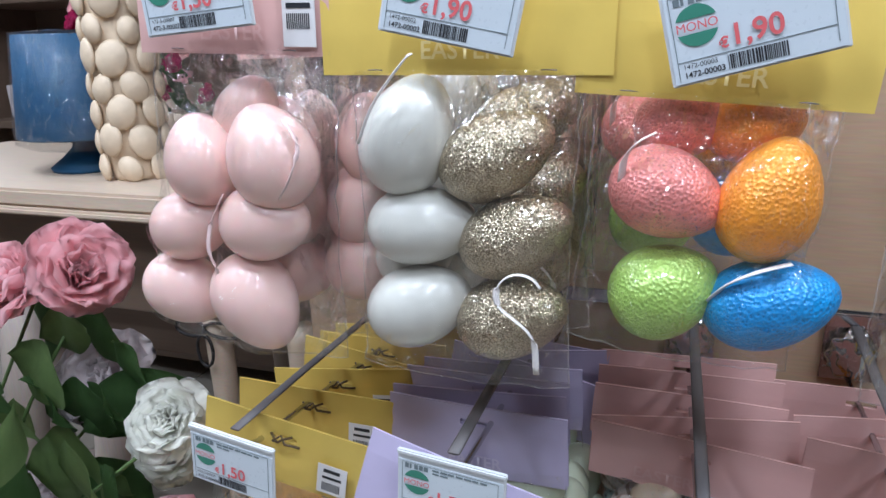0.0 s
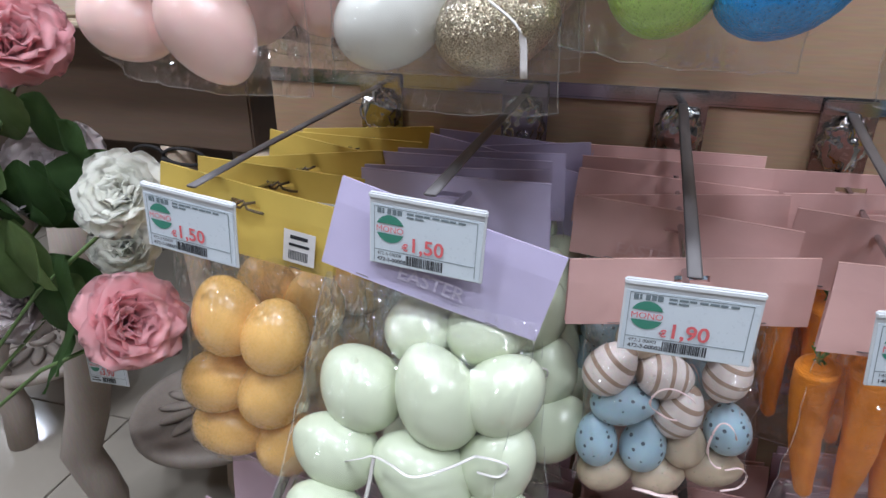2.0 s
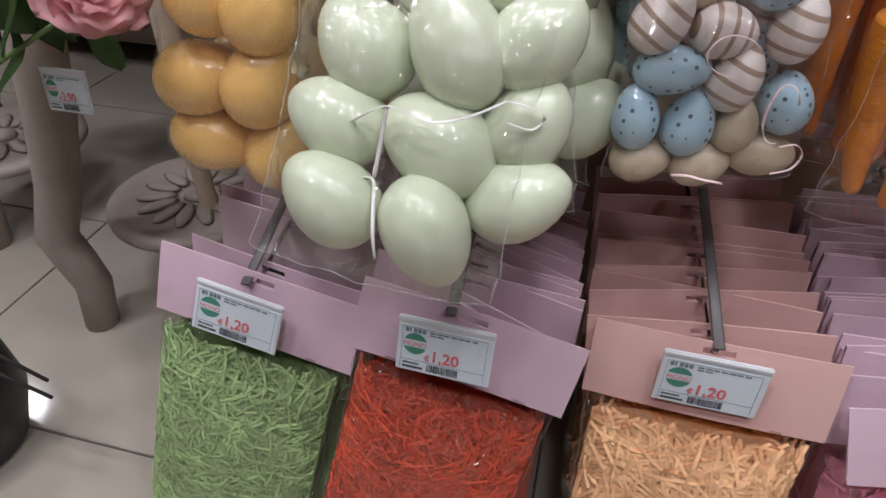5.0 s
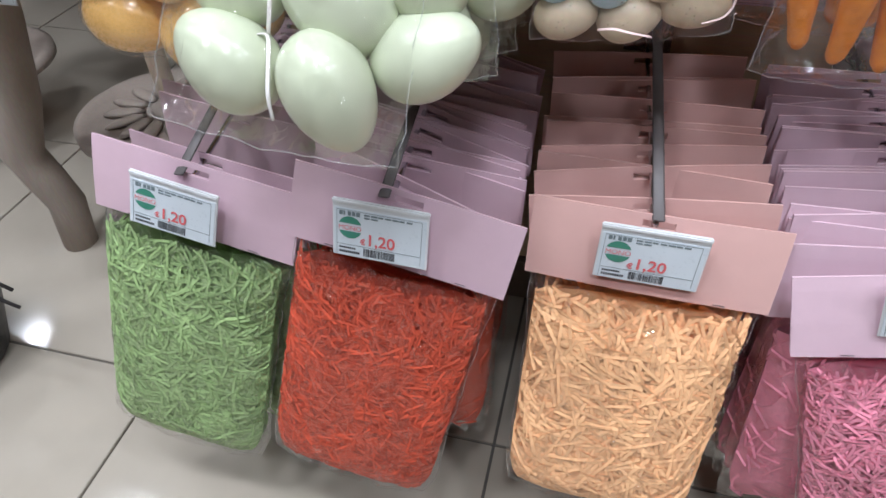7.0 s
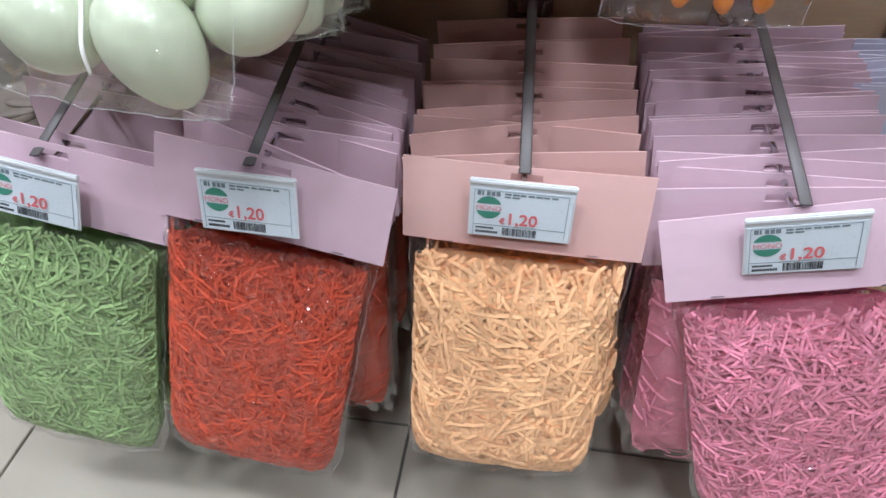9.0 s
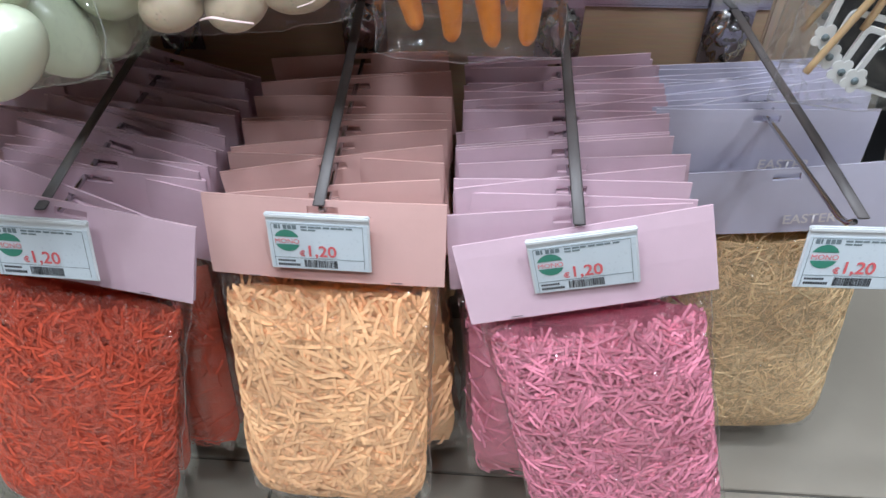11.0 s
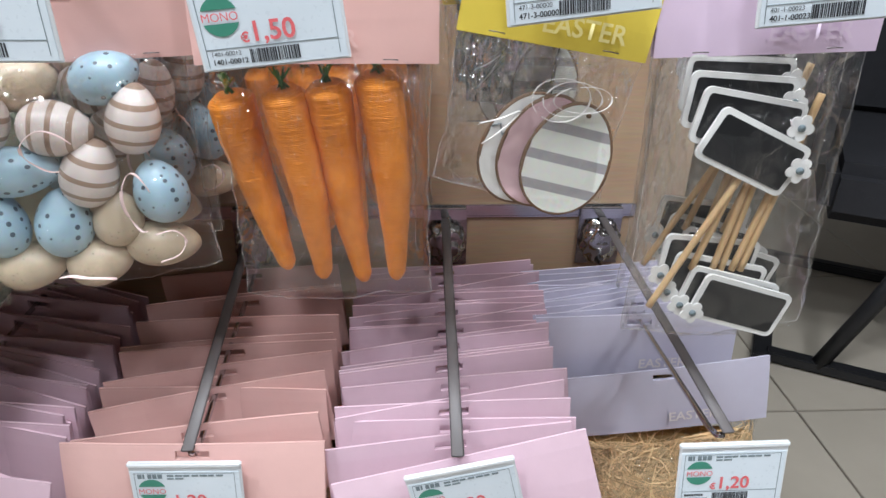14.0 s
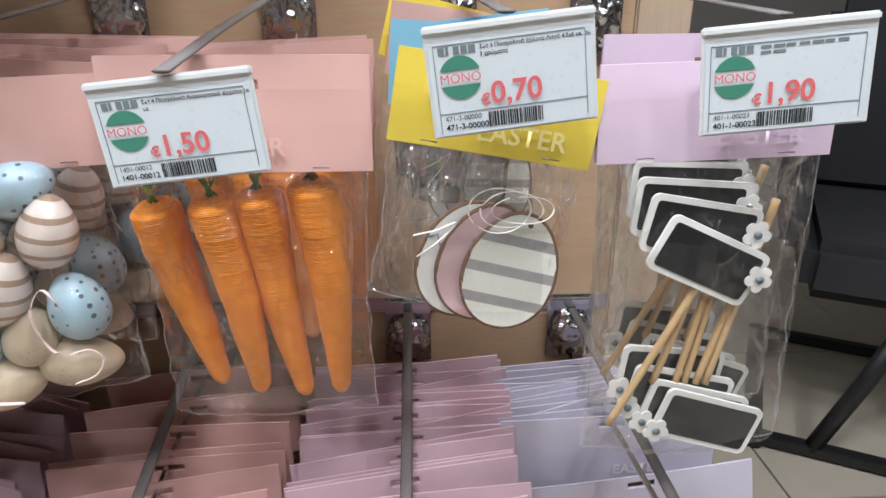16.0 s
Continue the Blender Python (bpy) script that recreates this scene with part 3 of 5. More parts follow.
part("post", box(0.07, 0.05, 1.95, bevel=0.003), M["oak_light"], wall, m=Matrix.Translation((X1 + 0.038, WY + 0.03, 0.975)))
part("base", box(X1 - X0, 0.06, 0.1, bevel=0.002), M["brown_wood"], wall, m=Matrix.Translation(((X0 + X1) / 2, WY + 0.02, 0.05)))


# ---- hooks ----
def hook(xc, zr, xt, yt, za, lift=0.0):
    """A steel peg on a rail with a flat label arm above it. xc: at the rail; xt, yt, za: the arm's tip."""
    h = thing("display_hook", "chrome display hook with a flat grey label arm", "hook", "hooks on the display wall", Matrix.Translation((xc, WY, zr)))
    bm = box(0.064, 0.003, 0.086, (0, -0.006, -0.040), 0.001)
    box(0.062, 0.016, 0.004, (0, -0.002, 0.006), 0.001, bm)
    part("back_plate", bm, M["clip_plate"], h, "dark steel plate hung over the rail")
    bm = box(0.062, 0.005, 0.018, (0, -0.011, 0.002), 0.0015)
    part("lip", bm, M["chrome"], h)
    bm = bmesh.new()
    bmesh.ops.create_icosphere(bm, subdivisions=4, radius=1.0)
    for v in bm.verts:
        k = 1 + 0.38 * noise.noise(v.co * 3.4 + Vector((xc * 9, zr * 5, 0)))
        v.co = Vector((v.co.x * 0.026 * k, -0.016 + v.co.y * 0.011 * k, -0.042 + v.co.z * 0.034 * k))
    part("socket", smooth(bm), M["chrome"], h, "bright faceted moulded socket")
    dx, dy, dz = xt - xc, yt - WY, za - zr
    rz = -0.032 + lift
    pts = [(0, -0.012, -0.076), (dx * 0.5, dy * 0.5, -0.038 + lift * 0.5 + (rz + dz) * 0.5), (dx * 0.93, dy * 0.93 + 0.006, -0.005 + (rz + dz) * 0.93), (dx * 0.96, dy * 0.96 + 0.004, rz + dz + 0.004), (dx * 0.97, dy * 0.97, rz + dz + 0.012)]
    part("peg", tube(pts, 0.0032, 10), M["chrome"], h, "round chrome peg with an upturned end")
    bm = tube([(0, -0.016, -0.004), (dx * 0.3, dy * 0.3, dz * 0.3 - 0.004 * 0.7), (dx * 0.7, dy * 0.7, dz * 0.7), (dx, dy + 0.004, dz)], 0.0062, 8, flat=0.28)
    part("label_arm", bm, M["arm"], h, "flat translucent grey plastic strip")
    return h


ROW2 = [(-0.179, -0.215), (0.032, 0.018), (0.236, 0.235), (0.43, 0.419), (0.619, 0.628), (0.795, 0.801)]
ROW3 = [(-0.25, -0.208), (0.01, 0.030), (0.285, 0.303), (0.562, 0.558), (0.792, 0.818)]
ROW1 = [(-0.19, -0.19), (0.03, 0.03), (0.215, 0.215)]
for xc, xt in ROW1:
    hook(xc, RAILS[2], xt, 0.395, 1.485)
Z2T = [1.034, 1.050, 1.003, 0.998, 1.032, 1.030]
for (xc, xt), zt in zip(ROW2, Z2T):
    hook(xc, RAILS[1], xt, 0.40, zt + 0.003)
Y3T = [0.379, 0.38, 0.405, 0.39, 0.40]
Z3T = [0.562, 0.572, 0.571, 0.572, 0.585]
for (xc, xt), zt, yt in zip(ROW3, Z3T, Y3T):
    hook(xc, RAILS[0], xt, yt, zt + 0.003, 0.009)


# ---- price tags ----
def bars(parent, name, material, rects, y=-0.0032):
    """Thin printed bars, each (x, z, w, h), on a label."""
    bm = bmesh.new()
    for x, z, w, h in rects:
        box(w, 0.0003, h, (x + w / 2, y, z + h / 2), bm=bm)
    return tagged(part(name, bm, material, parent), kind="stuff")


def price_tag(x, y, z, tilt, price, codes, desc="", lean=0, turn=0):
    """A printed label in a white holder; x, y, z: the middle of its upper edge."""
    w, h = 0.104, 0.067
    t = thing("price_tag", "white plastic price tag with a printed label reading %s euro" % price, "price tag", "price tags on the hooks", pose(x, y, z, lean, tilt, turn))
    bm = box(w, 0.0022, h, (0, 0, -h / 2), 0.0006)
    part("holder", bm, M["white"], t)
    part("top_clamp", box(w + 0.0008, 0.0056, 0.0052, (0, -0.0005, -0.0022), 0.0012), M["white"], t, "squared white clamp edge")
    part("label_sheet", box(w - 0.004, 0.0006, h - 0.011, (0, -0.0018, -h / 2 - 0.004)), M["paper"], t, "pale printed paper label")
    L = -w / 2 + 0.005
    bars(t, "border", M["ink_grey"], [(L, -0.0115, w - 0.012, 0.0004), (L, -0.064, 0.0004, 0.0525), (w / 2 - 0.007, -0.062, 0.0004, 0.0505), (L, -0.0522, w - 0.012, 0.0004)], -0.0023)
    # the shop's name stands as plain dark blocks
    bars(t, "name_block", M["ink_grey"], [(L + 0.003 + i * 0.0046, -0.0172, (0.0038, 0.0018, 0.0036, 0.0038, 0.0042)[i], 0.0048) for i in range(5)], -0.0023)
    if desc:
        for k, line in enumerate(desc.split("|")):
            part("description", text_mesh(line, 0.0034, "LEFT", 0.00007), M["ink_black"], t, m=pose(L + 0.028, -0.0024, -0.0155 - k * 0.0042))
    else:
        bars(t, "description", M["ink_grey"], [(L + 0.030 + i * 0.0076, -0.0150, (0.0062, 0.0068, 0.0055)[i % 3], 0.0019) for i in range(7)] + [(L + 0.030, -0.0182, 0.0062, 0.0017), (L + 0.0375, -0.0182, 0.0075, 0.0017)], -0.0023)
    cx, cz, r = L + 0.0150, -0.0310, 0.0130
    for sgn in (1, -1):
        bm = bmesh.new()
        vs = []
        a0 = math.asin(0.35)
        for i in range(15):
            a = a0 + (math.pi - 2 * a0) * i / 14
            vs.append(bm.verts.new((cx + r * math.cos(a), -0.0026, cz + sgn * r * math.sin(a))))
        bm.faces.new(vs[::-1] if sgn > 0 else vs)
        part("badge", bm, M["ink_green"], t, "green printed half disc")
    part("badge_word", text_mesh("MONO", 0.0080, "CENTER"), M["ink_red"], t, m=pose(cx, -0.0034, cz - 0.0028))
    part("price", text_mesh(price, 0.0186, "LEFT", 0.00032), M["ink_red"], t, m=pose(L + 0.0325, -0.0031, -0.0486))
    part("currency", text_mesh("€", 0.0090, "RIGHT", 0.0003), M["ink_red"], t, m=pose(L + 0.0322, -0.0031, -0.0488))
    rng = random.Random(int(abs(x) * 1000))
    rects, bx = [], L + 0.030
    while bx < L + 0.064:
        wd = rng.choice((0.0004, 0.0006, 0.0009, 0.0012))
        rects.append((bx, -0.0630, wd, 0.0092))
        bx += wd + rng.choice((0.0004, 0.0005, 0.0008))
    bars(t, "barcode", M["ink_black"], rects, -0.0023)
    if codes:
        part("code", text_mesh(codes, 0.0044, "LEFT"), M["ink_black"], t, m=pose(L + 0.003, -0.0025, -0.0568))
        part("code", text_mesh(codes, 0.0052, "LEFT", 0.0001), M["ink_black"], t, m=pose(L + 0.003, -0.0025, -0.0625))
    else:
        bars(t, "code", M["ink_black"], [(L + 0.003 + i * 0.0023, z, 0.0017, h_) for z, h_, n_ in ((-0.0570, 0.0022, 8), (-0.0622, 0.0028, 10)) for i in range(n_)], -0.0023)
    return t


price_tag(-0.19, 0.39, 1.487, -4, "1,50", "472-3-00007")
price_tag(0.035, 0.39, 1.472, 12, "1,90", "1472-00002")
price_tag(0.215, 0.39, 1.452, -14, "1,90", "1472-00003")
price_tag(-0.215, 0.397, Z2T[0], 5, "1,50", "472-3-00009", turn=-4)
price_tag(0.018, 0.397, Z2T[1], 3, "1,50", "472-3-00008", turn=-3)
price_tag(0.235, 0.397, Z2T[2], 0, "1,90", "472-3-00002")
price_tag(0.419, 0.412, Z2T[3], -6, "1,50", "1401-00012", "Σετ 4 Πασχαλινά διακοσμητικά Καρότα 16|εκ.")
price_tag(0.628, 0.397, Z2T[4], -7, "0,70", "471-3-00000", "Σετ 3 Πασχαλινά ξύλινα Αυγά 4.5x6 εκ. σε|3 χρώματα")
price_tag(0.801, 0.397, Z2T[5], -6, "1,90", "401-1-00023", turn=-6)
price_tag(-0.208, 0.372, Z3T[0], 12, "1,20", "", lean=-14)
price_tag(0.030, 0.374, Z3T[1], 2, "1,20", "", lean=-14)
price_tag(0.303, 0.398, Z3T[2], 1, "1,20", "", lean=-6)
price_tag(0.558, 0.384, Z3T[3], -13, "1,20", "", lean=-4)
price_tag(0.820, 0.394, Z3T[4], -1, "1,20", "", lean=-10)


# ---- bagged goods ----
def card_mesh(w, h, seed=0, curl=0.004, rise=0.0):
    """A folded card with a punched slot, two leaves joined along the top; slot centre at the origin."""
    rng = random.Random(seed)
    top, bot = 0.020, 0.020 - h
    sw, sh = 0.016, 0.0034 + rise * 0.1
    xs = [-w / 2, -w / 4 - sw / 2, -sw, sw, w / 4 + sw / 2, w / 2]
    zs = [top, rise + sh, rise - sh, -h * 0.35, -h * 0.6, bot]
    c1, c2 = rng.uniform(-curl, curl), rng.uniform(-curl, curl)

    def yy(x, z, side):
        u = 2 * x / w
        return side * (0.0012 + 0.0022 * min(1, (top - z) / 0.03)) + c1 * u * u + c2 * u * (top - z) / h * 0.8

    verts, faces, idx = [], [], {}
    for s in (-1, 1):
        for i, x in enumerate(xs):
            for j, z in enumerate(zs):
                idx[s, i, j] = len(verts)
                verts.append((x, yy(x, z, s), z))
    for s in (-1, 1):
        for i in range(5):
            for j in range(5):
                if i == 2 and j == 1:
                    continue
                q = (idx[s, i, j], idx[s, i, j + 1], idx[s, i + 1, j + 1], idx[s, i + 1, j])
                faces.append(q if s < 0 else q[::-1])
    for i in range(5):
        faces.append((idx[-1, i, 0], idx[-1, i + 1, 0], idx[1, i + 1, 0], idx[1, i, 0]))
    for a, b in (((2, 1), (3, 1)), ((3, 1), (3, 2)), ((3, 2), (2, 2)), ((2, 2), (2, 1))):
        faces.append((idx[-1, a[0], a[1]], idx[-1, b[0], b[1]], idx[1, b[0], b[1]], idx[1, a[0], a[1]]))
    return from_lists("header_card", verts, faces)


def wrinkle(x, z, v, seed):
    """Sharp slanting creases in film, strongest under the card."""
    q = Vector((x * 62 + z * 18, z * 30 - x * 12, seed))
    r = 1 - 2 * abs(noise.noise(q))
    r2 = 1 - 2 * abs(noise.noise(q * 2.1 + Vector((5, 3, 1))))
    return (0.0052 * math.exp(-v * 7) + 0.0025) * (r * 0.8 + r2 * 0.45)


def drape(bag, items, slack=0.0025):
    """Lets a bag's film lie over the eggs in it. items: local x, y, z, half length, half width, tilt."""
    me = bag.data
    n = len(me.vertices)
    co = np.empty(n * 3)
    me.vertices.foreach_get("co", co)
    co = co.reshape(n, 3)
    half = n // 2
    cols = BAG_COLS
    for k, s in ((0, -1), (1, 1)):
        c = co[k * half:(k + 1) * half]
        X, Z = c[:, 0].reshape(-1, cols), c[:, 2].reshape(-1, cols)
        H = (s * c[:, 1]).reshape(-1, cols)
        low = np.full_like(H, -1.0)
        for x, y, z, lo, sh, tilt in items:
            a = radians(tilt)
            du, dv = X - x, Z - z
            p = (du * math.sin(a) + dv * math.cos(a)) / (lo * 1.05)
            q = (du * math.cos(a) - dv * math.sin(a)) / (sh * 1.05)
            d2 = p * p + q * q
            low = np.maximum(low, np.where(d2 < 1, s * y + sh * 1.02 * np.sqrt(np.maximum(0, 1 - d2)) + slack, -1.0))
        base = H.copy()
        H = np.maximum(H, low)
        for _ in range(34):
            B = H.copy()
            B[1:-1, 1:-1] = (H[:-2, 1:-1] + H[2:, 1:-1] + H[1:-1, :-2] + H[1:-1, 2:]) / 4
            H = np.maximum(np.maximum(B, low), base * 0.4)
        rows_ = H.shape[0]
        fine = np.array([wrinkle(X[j, i], Z[j, i], j / (rows_ - 1), s * 3.1 + items[0][0] * 40) for j in range(rows_) for i in range(cols)]).reshape(H.shape)
        taut = np.where(H - low < 0.001, 0.35, 1.0)
        c[:, 1] = s * (H + np.abs(fine) * taut).reshape(-1)
    me.vertices.foreach_set("co", co.reshape(-1))
    me.update()


BAG_COLS = 53


def swell(u, v, belly):
    """Half thickness of a filled bag across (u) and down (v)."""
    side = max(0.0, 1 - abs(u) ** 3.5) ** 0.6
    down = (min(1, v / 0.3) ** 0.8) * min(1, (1 - v) / 0.10) ** 0.5 if v < 1 else 0
    return belly * side * (0.10 + 0.90 * down)


def bag_mesh(w, h, belly, seed=0, nx=52, nz=64, ripple=0.0022, full=0.0, crumple=1.0):
    """A sealed film bag, hung from its upper edge at z = 0."""
    rng = random.Random(seed)
    off = Vector((rng.uniform(0, 50), rng.uniform(0, 50), rng.uniform(0, 50)))
    verts, faces = [], []
    for s in (-1, 1):
        for j in range(nz + 1):
            v = j / nz
            for i in range(nx + 1):
                u = -1 + 2 * i / nx
                x = u * w / 2 * (1 - 0.05 * math.sin(math.pi * v) * (1 if abs(u) > 0.9 else 0.6))
                x *= 1 - full * 0.35 * max(0.0, (v - 0.84) / 0.16) ** 2
                z = -v * h + 0.006 * v * (u * u) * (1 if s < 0 else 0.5)
                q = Vector((x * 18, z * 14, s * 3.0)) + off
                n = noise.noise(q) + 0.6 * (1 - 2 * abs(noise.noise(q * 2.3)))
                fold = math.exp(-v * 6) * math.sin(u * 23 + 4 * noise.noise(q)) * 0.0025
                y = s * (swell(u, full + (1 - full) * v, belly) + 0.0006) + ripple * n * (0.25 + min(1, 4 * (1 - abs(u)))) + fold + crumple * wrinkle(x, z, v, seed + s * 3.1)
                verts.append((x, y, z))
    row, sheet = nx + 1, (nx + 1) * (nz + 1)
    for k in (0, 1):
        for j in range(nz):
            for i in range(nx):
                a = k * sheet + j * row + i
                q = (a, a + row, a + row + 1, a + 1)
                faces.append(q if k == 0 else q[::-1])
    return from_lists("bag", verts, faces, True)


def fill_mesh(w, h, belly, nx=12, nz=14, seed=0):
    """The packed body inside a bag."""
    off = Vector((seed * 1.7, seed * 0.9, 3))
    verts, faces = [], []
    for s in (-1, 1):
        for j in range(nz + 1):
            v = j / nz
            for i in range(nx + 1):
                u = -1 + 2 * i / nx
                x, z = u * w / 2 * (1 - 0.12 * max(0.0, (v - 0.82) / 0.18) ** 2), -v * h
                y = s * max(0.001, swell(u, 0.22 + 0.78 * v, belly) * (1 + 0.15 * noise.noise(Vector((x * 25, z * 25, s)) + off)))
                verts.append((x, y, z))
    row, sheet = nx + 1, (nx + 1) * (nz + 1)
    for k in (0, 1):
        for j in range(nz):
            for i in range(nx):
                a = k * sheet + j * row + i
                q = (a, a + row, a + row + 1, a + 1)
                faces.append(q if k == 0 else q[::-1])
    return from_lists("filling", verts, faces, True)


def strips_mesh(w, h, belly, count, length, width, seed, curl=0.5, loose_top=0.0):
    """Loose cut strips lying over a packed body, thickest at its face."""
    rng = random.Random(seed)
    verts, faces = [], []
    for _ in range(count):
        u, v = rng.uniform(-0.97, 0.97), rng.uniform(0.0, 0.99)
        x, z = u * w / 2, -v * h
        a = rng.gauss(0, 1.1) + (math.pi / 2 if rng.random() < 0.45 else 0)
        ln = length * rng.uniform(0.5, 1.3)
        side = -1 if rng.random() < 0.85 else 1
        depth = rng.uniform(0.0032, 0.006) if rng.random() < 0.35 else rng.uniform(-0.005, 0.0035)
        bend, lift = rng.gauss(0, curl), rng.uniform(-0.0012, 0.0012)
        twist = rng.gauss(0, 0.6)
        segs, base = 4, len(verts)
        px, pz, ang = x - math.cos(a) * ln / 2, z - math.sin(a) * ln / 2, a - bend / 2
        ok = True
        for k in range(segs + 1):
            uu, vv = 2 * px / w, -pz / h
            uu, vv = max(-0.99, min(0.99, uu)), max(-loose_top, min(0.995, vv))
            y = side * (swell(uu, 0.22 + 0.78 * max(0, vv), belly) + depth + lift * math.sin(k * 1.3))
            nx_, nz_ = -math.sin(ang) * width / 2, math.cos(ang) * width / 2
            ty = math.sin(twist + k * 0.25) * width * 0.16
            cx, cz = uu * w / 2 * (1 - 0.12 * max(0.0, (vv - 0.82) / 0.18) ** 2), -vv * h
            verts.append((cx + nx_, y + ty, cz + nz_))
            verts.append((cx - nx_, y - ty, cz - nz_))
            px += math.cos(ang) * ln / segs
            pz += math.sin(ang) * ln / segs
            ang += bend / segs
        for k in range(segs):
            b = base + 2 * k
            faces.append((b, b + 1, b + 3, b + 2))
    return from_lists("paper_strips", verts, faces)


def seam(bag, cols=53):
    """The welded edge down both sides and along the foot of a bag."""
    vs = bag.data.vertices
    rows = len(vs) // 2 // cols
    w_ = vs[0].co.x * 100
    left = [vs[j * cols].co.copy() for j in range(0, rows, 3)]
    foot = [vs[(rows - 1) * cols + i].co.copy() for i in range(0, cols, 3)]
    right = [vs[j * cols + cols - 1].co.copy() for j in range(rows - 1, -1, -3)]
    line = [p + 0.004 * noise.noise_vector(p * 45 + Vector((rows, w_, 0))) for p in left + foot + right]
    return part("seam", tube(line, 0.0006, 5), M["film_seam"], bag, "welded film edge")


EGG = {}


def egg_mesh(steps=26, rings=16):
    """A unit egg, blunt end down, its long axis along z."""
    prof = []
    for i in range(rings + 1):
        a = math.pi * i / rings
        z = -math.cos(a)
        r = math.sin(a) * (1 - 0.14 * z - 0.03 * z * z)
        prof.append((max(0.002, r * 0.98), z))
    return lathe(prof, steps)


def egg(parent, mkey, x, y, z, long_, short, tilt, turn=0, depth=None):
    """An egg; tilt: degrees its tip leans to the right of straight up."""
    if mkey not in EGG:
        bm = egg_mesh()
        bmesh.ops.scale(bm, vec=(0.035, 0.035, 0.045), verts=bm.verts)
        me = bpy.data.meshes.new("egg")
        bm.to_mesh(me)
        bm.free()
        me.materials.append(M[mkey])
        EGG[mkey] = me
    m = pose(x, y, z, turn, tilt, 0) @ Matrix.Diagonal((short / 0.035, (depth or short) / 0.035, long_ / 0.045, 1))
    return part("egg", EGG[mkey], None, parent, m=m)


def ribbon(parent, pts, mkey="ribbon", width=0.0024):
    return part("ribbon", tube(pts, width, 6, flat=0.3), M[mkey], parent, "thin satin hanging ribbon")


def loop(x, y, z, rx, rz, a0=0, n=14, sweep=6.0):
    return [(x + rx * math.cos(a0 + sweep * i / n), y - 0.002 * math.sin(i), z + rz * math.sin(a0 + sweep * i / n)) for i in range(n + 1)]


def header(t, w, h, mkey, seed, word=True, wx=0.0, staples=True, rise=0.0):
    c = part("header_card", card_mesh(w, h, seed, rise=rise), M[mkey], t)
    if word:
        part("word", text_mesh("EASTER", 0.019, "CENTER", 0.0003), M["ink_" + mkey.split("_")[1]], c, "pale printed lettering", pose(wx, -0.0062, 0.020 - h * 0.84))
    if staples:
        for sx in (-w * 0.3, w * 0.3):
            part("staple", tube([(sx - 0.006, -0.0066, 0.024 - h), (sx, -0.0068, 0.0242 - h), (sx + 0.006, -0.0066, 0.0238 - h)], 0.0005, 5), M["steel"], c)
    return c


def bagged(name, label, category, group, w, ch, cw, h, belly, mkey, seed, m, word=True, filmkey="film", wx=0.0, plumb=0.0, lean=0.0):
    """A card with a film bag hung below it; returns the thing. w: the bag's width, cw the card's, ch its height, h the bag's."""
    t = thing(name, label, category, group, m)
    header(t, cw, ch, mkey, seed, word, wx)
    b = part("bag", bag_mesh(w, h, belly, seed), M[filmkey], t, "clear crinkled plastic film", pose(0, 0, 0.024 - ch, lean, plumb, 0))
    seam(b)
    return t


def eggs_in(t, m, rows, y, tilt_card=0.0):
    """Eggs given by world x, z, half length, half width, tilt and finish, packed in a bag at depth y."""
    inv = m.inverted()
    bag = [c for c in t.children if c.name.startswith("bag")][0]
    binv = bag.matrix_basis.inverted()
    spin = math.degrees(bag.matrix_basis.to_euler().y)
    items = []
    for x, z, lo, sh, tilt, key, dy in rows:
        p = inv @ Vector((x, y + dy, z))
        egg(t, key, p.x, p.y, p.z, lo, sh, tilt - tilt_card)
        q = binv @ p
        items.append((q.x, q.y, q.z, lo, sh, tilt - tilt_card - spin))
    drape(bag, items)


def hang(t, m, pts, mkey="ribbon", width=0.0024):
    inv = m.inverted()
    q = [inv @ Vector(p) for p in pts]
    ext = [q[0] * 2 - q[1]] + q + [q[-1] * 2 - q[-2]]
    fine = []
    for i in range(1, len(ext) - 2):
        p0, p1, p2, p3 = ext[i - 1:i + 3]
        for k in range(5):
            s = k / 5
            fine.append(0.5 * (2 * p1 + (p2 - p0) * s + (2 * p0 - 5 * p1 + 4 * p2 - p3) * s * s + (3 * p1 - p0 - 3 * p2 + p3) * s ** 3))
    ribbon(t, fine + [q[-1]], mkey, width)


# upper row: pearl pink eggs
m = pose(-0.176, 0.425, 1.457, 0, 2, 0)
t = bagged("bag_of_eggs", "clear bag of pale pink pearl eggs under a pink card", "egg bag", "bags of decorative eggs", 0.19, 0.075, 0.185, 0.285, 0.02, "card_pink", 1, m)
P = "egg_pink"
eggs_in(t, m, [(-0.221, 1.31, 0.043, 0.037, -10, P, 0), (-0.145, 1.316, 0.047, 0.040, -18, P, -0.008), (-0.244, 1.248, 0.042, 0.034, 70, P, 0), (-0.159, 1.256, 0.043, 0.036, 85, P, -0.006),
               (-0.262, 1.180, 0.044, 0.035, 115, P, 0), (-0.176, 1.178, 0.050, 0.039, 150, P, -0.008), (-0.19, 1.35, 0.036, 0.030, 30, P, 0.03)], 0.42, 2)
hang(t, m, [(-0.185, 0.392, 1.285), (-0.197, 0.388, 1.262), (-0.203, 0.386, 1.235), (-0.198, 0.388, 1.212), (-0.21, 0.39, 1.20)], "ribbon_pink", 0.0022)
hang(t, m, [(-0.125, 0.386, 1.285), (-0.112, 0.384, 1.305), (-0.105, 0.388, 1.33), (-0.118, 0.392, 1.35)], "ribbon_pink", 0.0022)
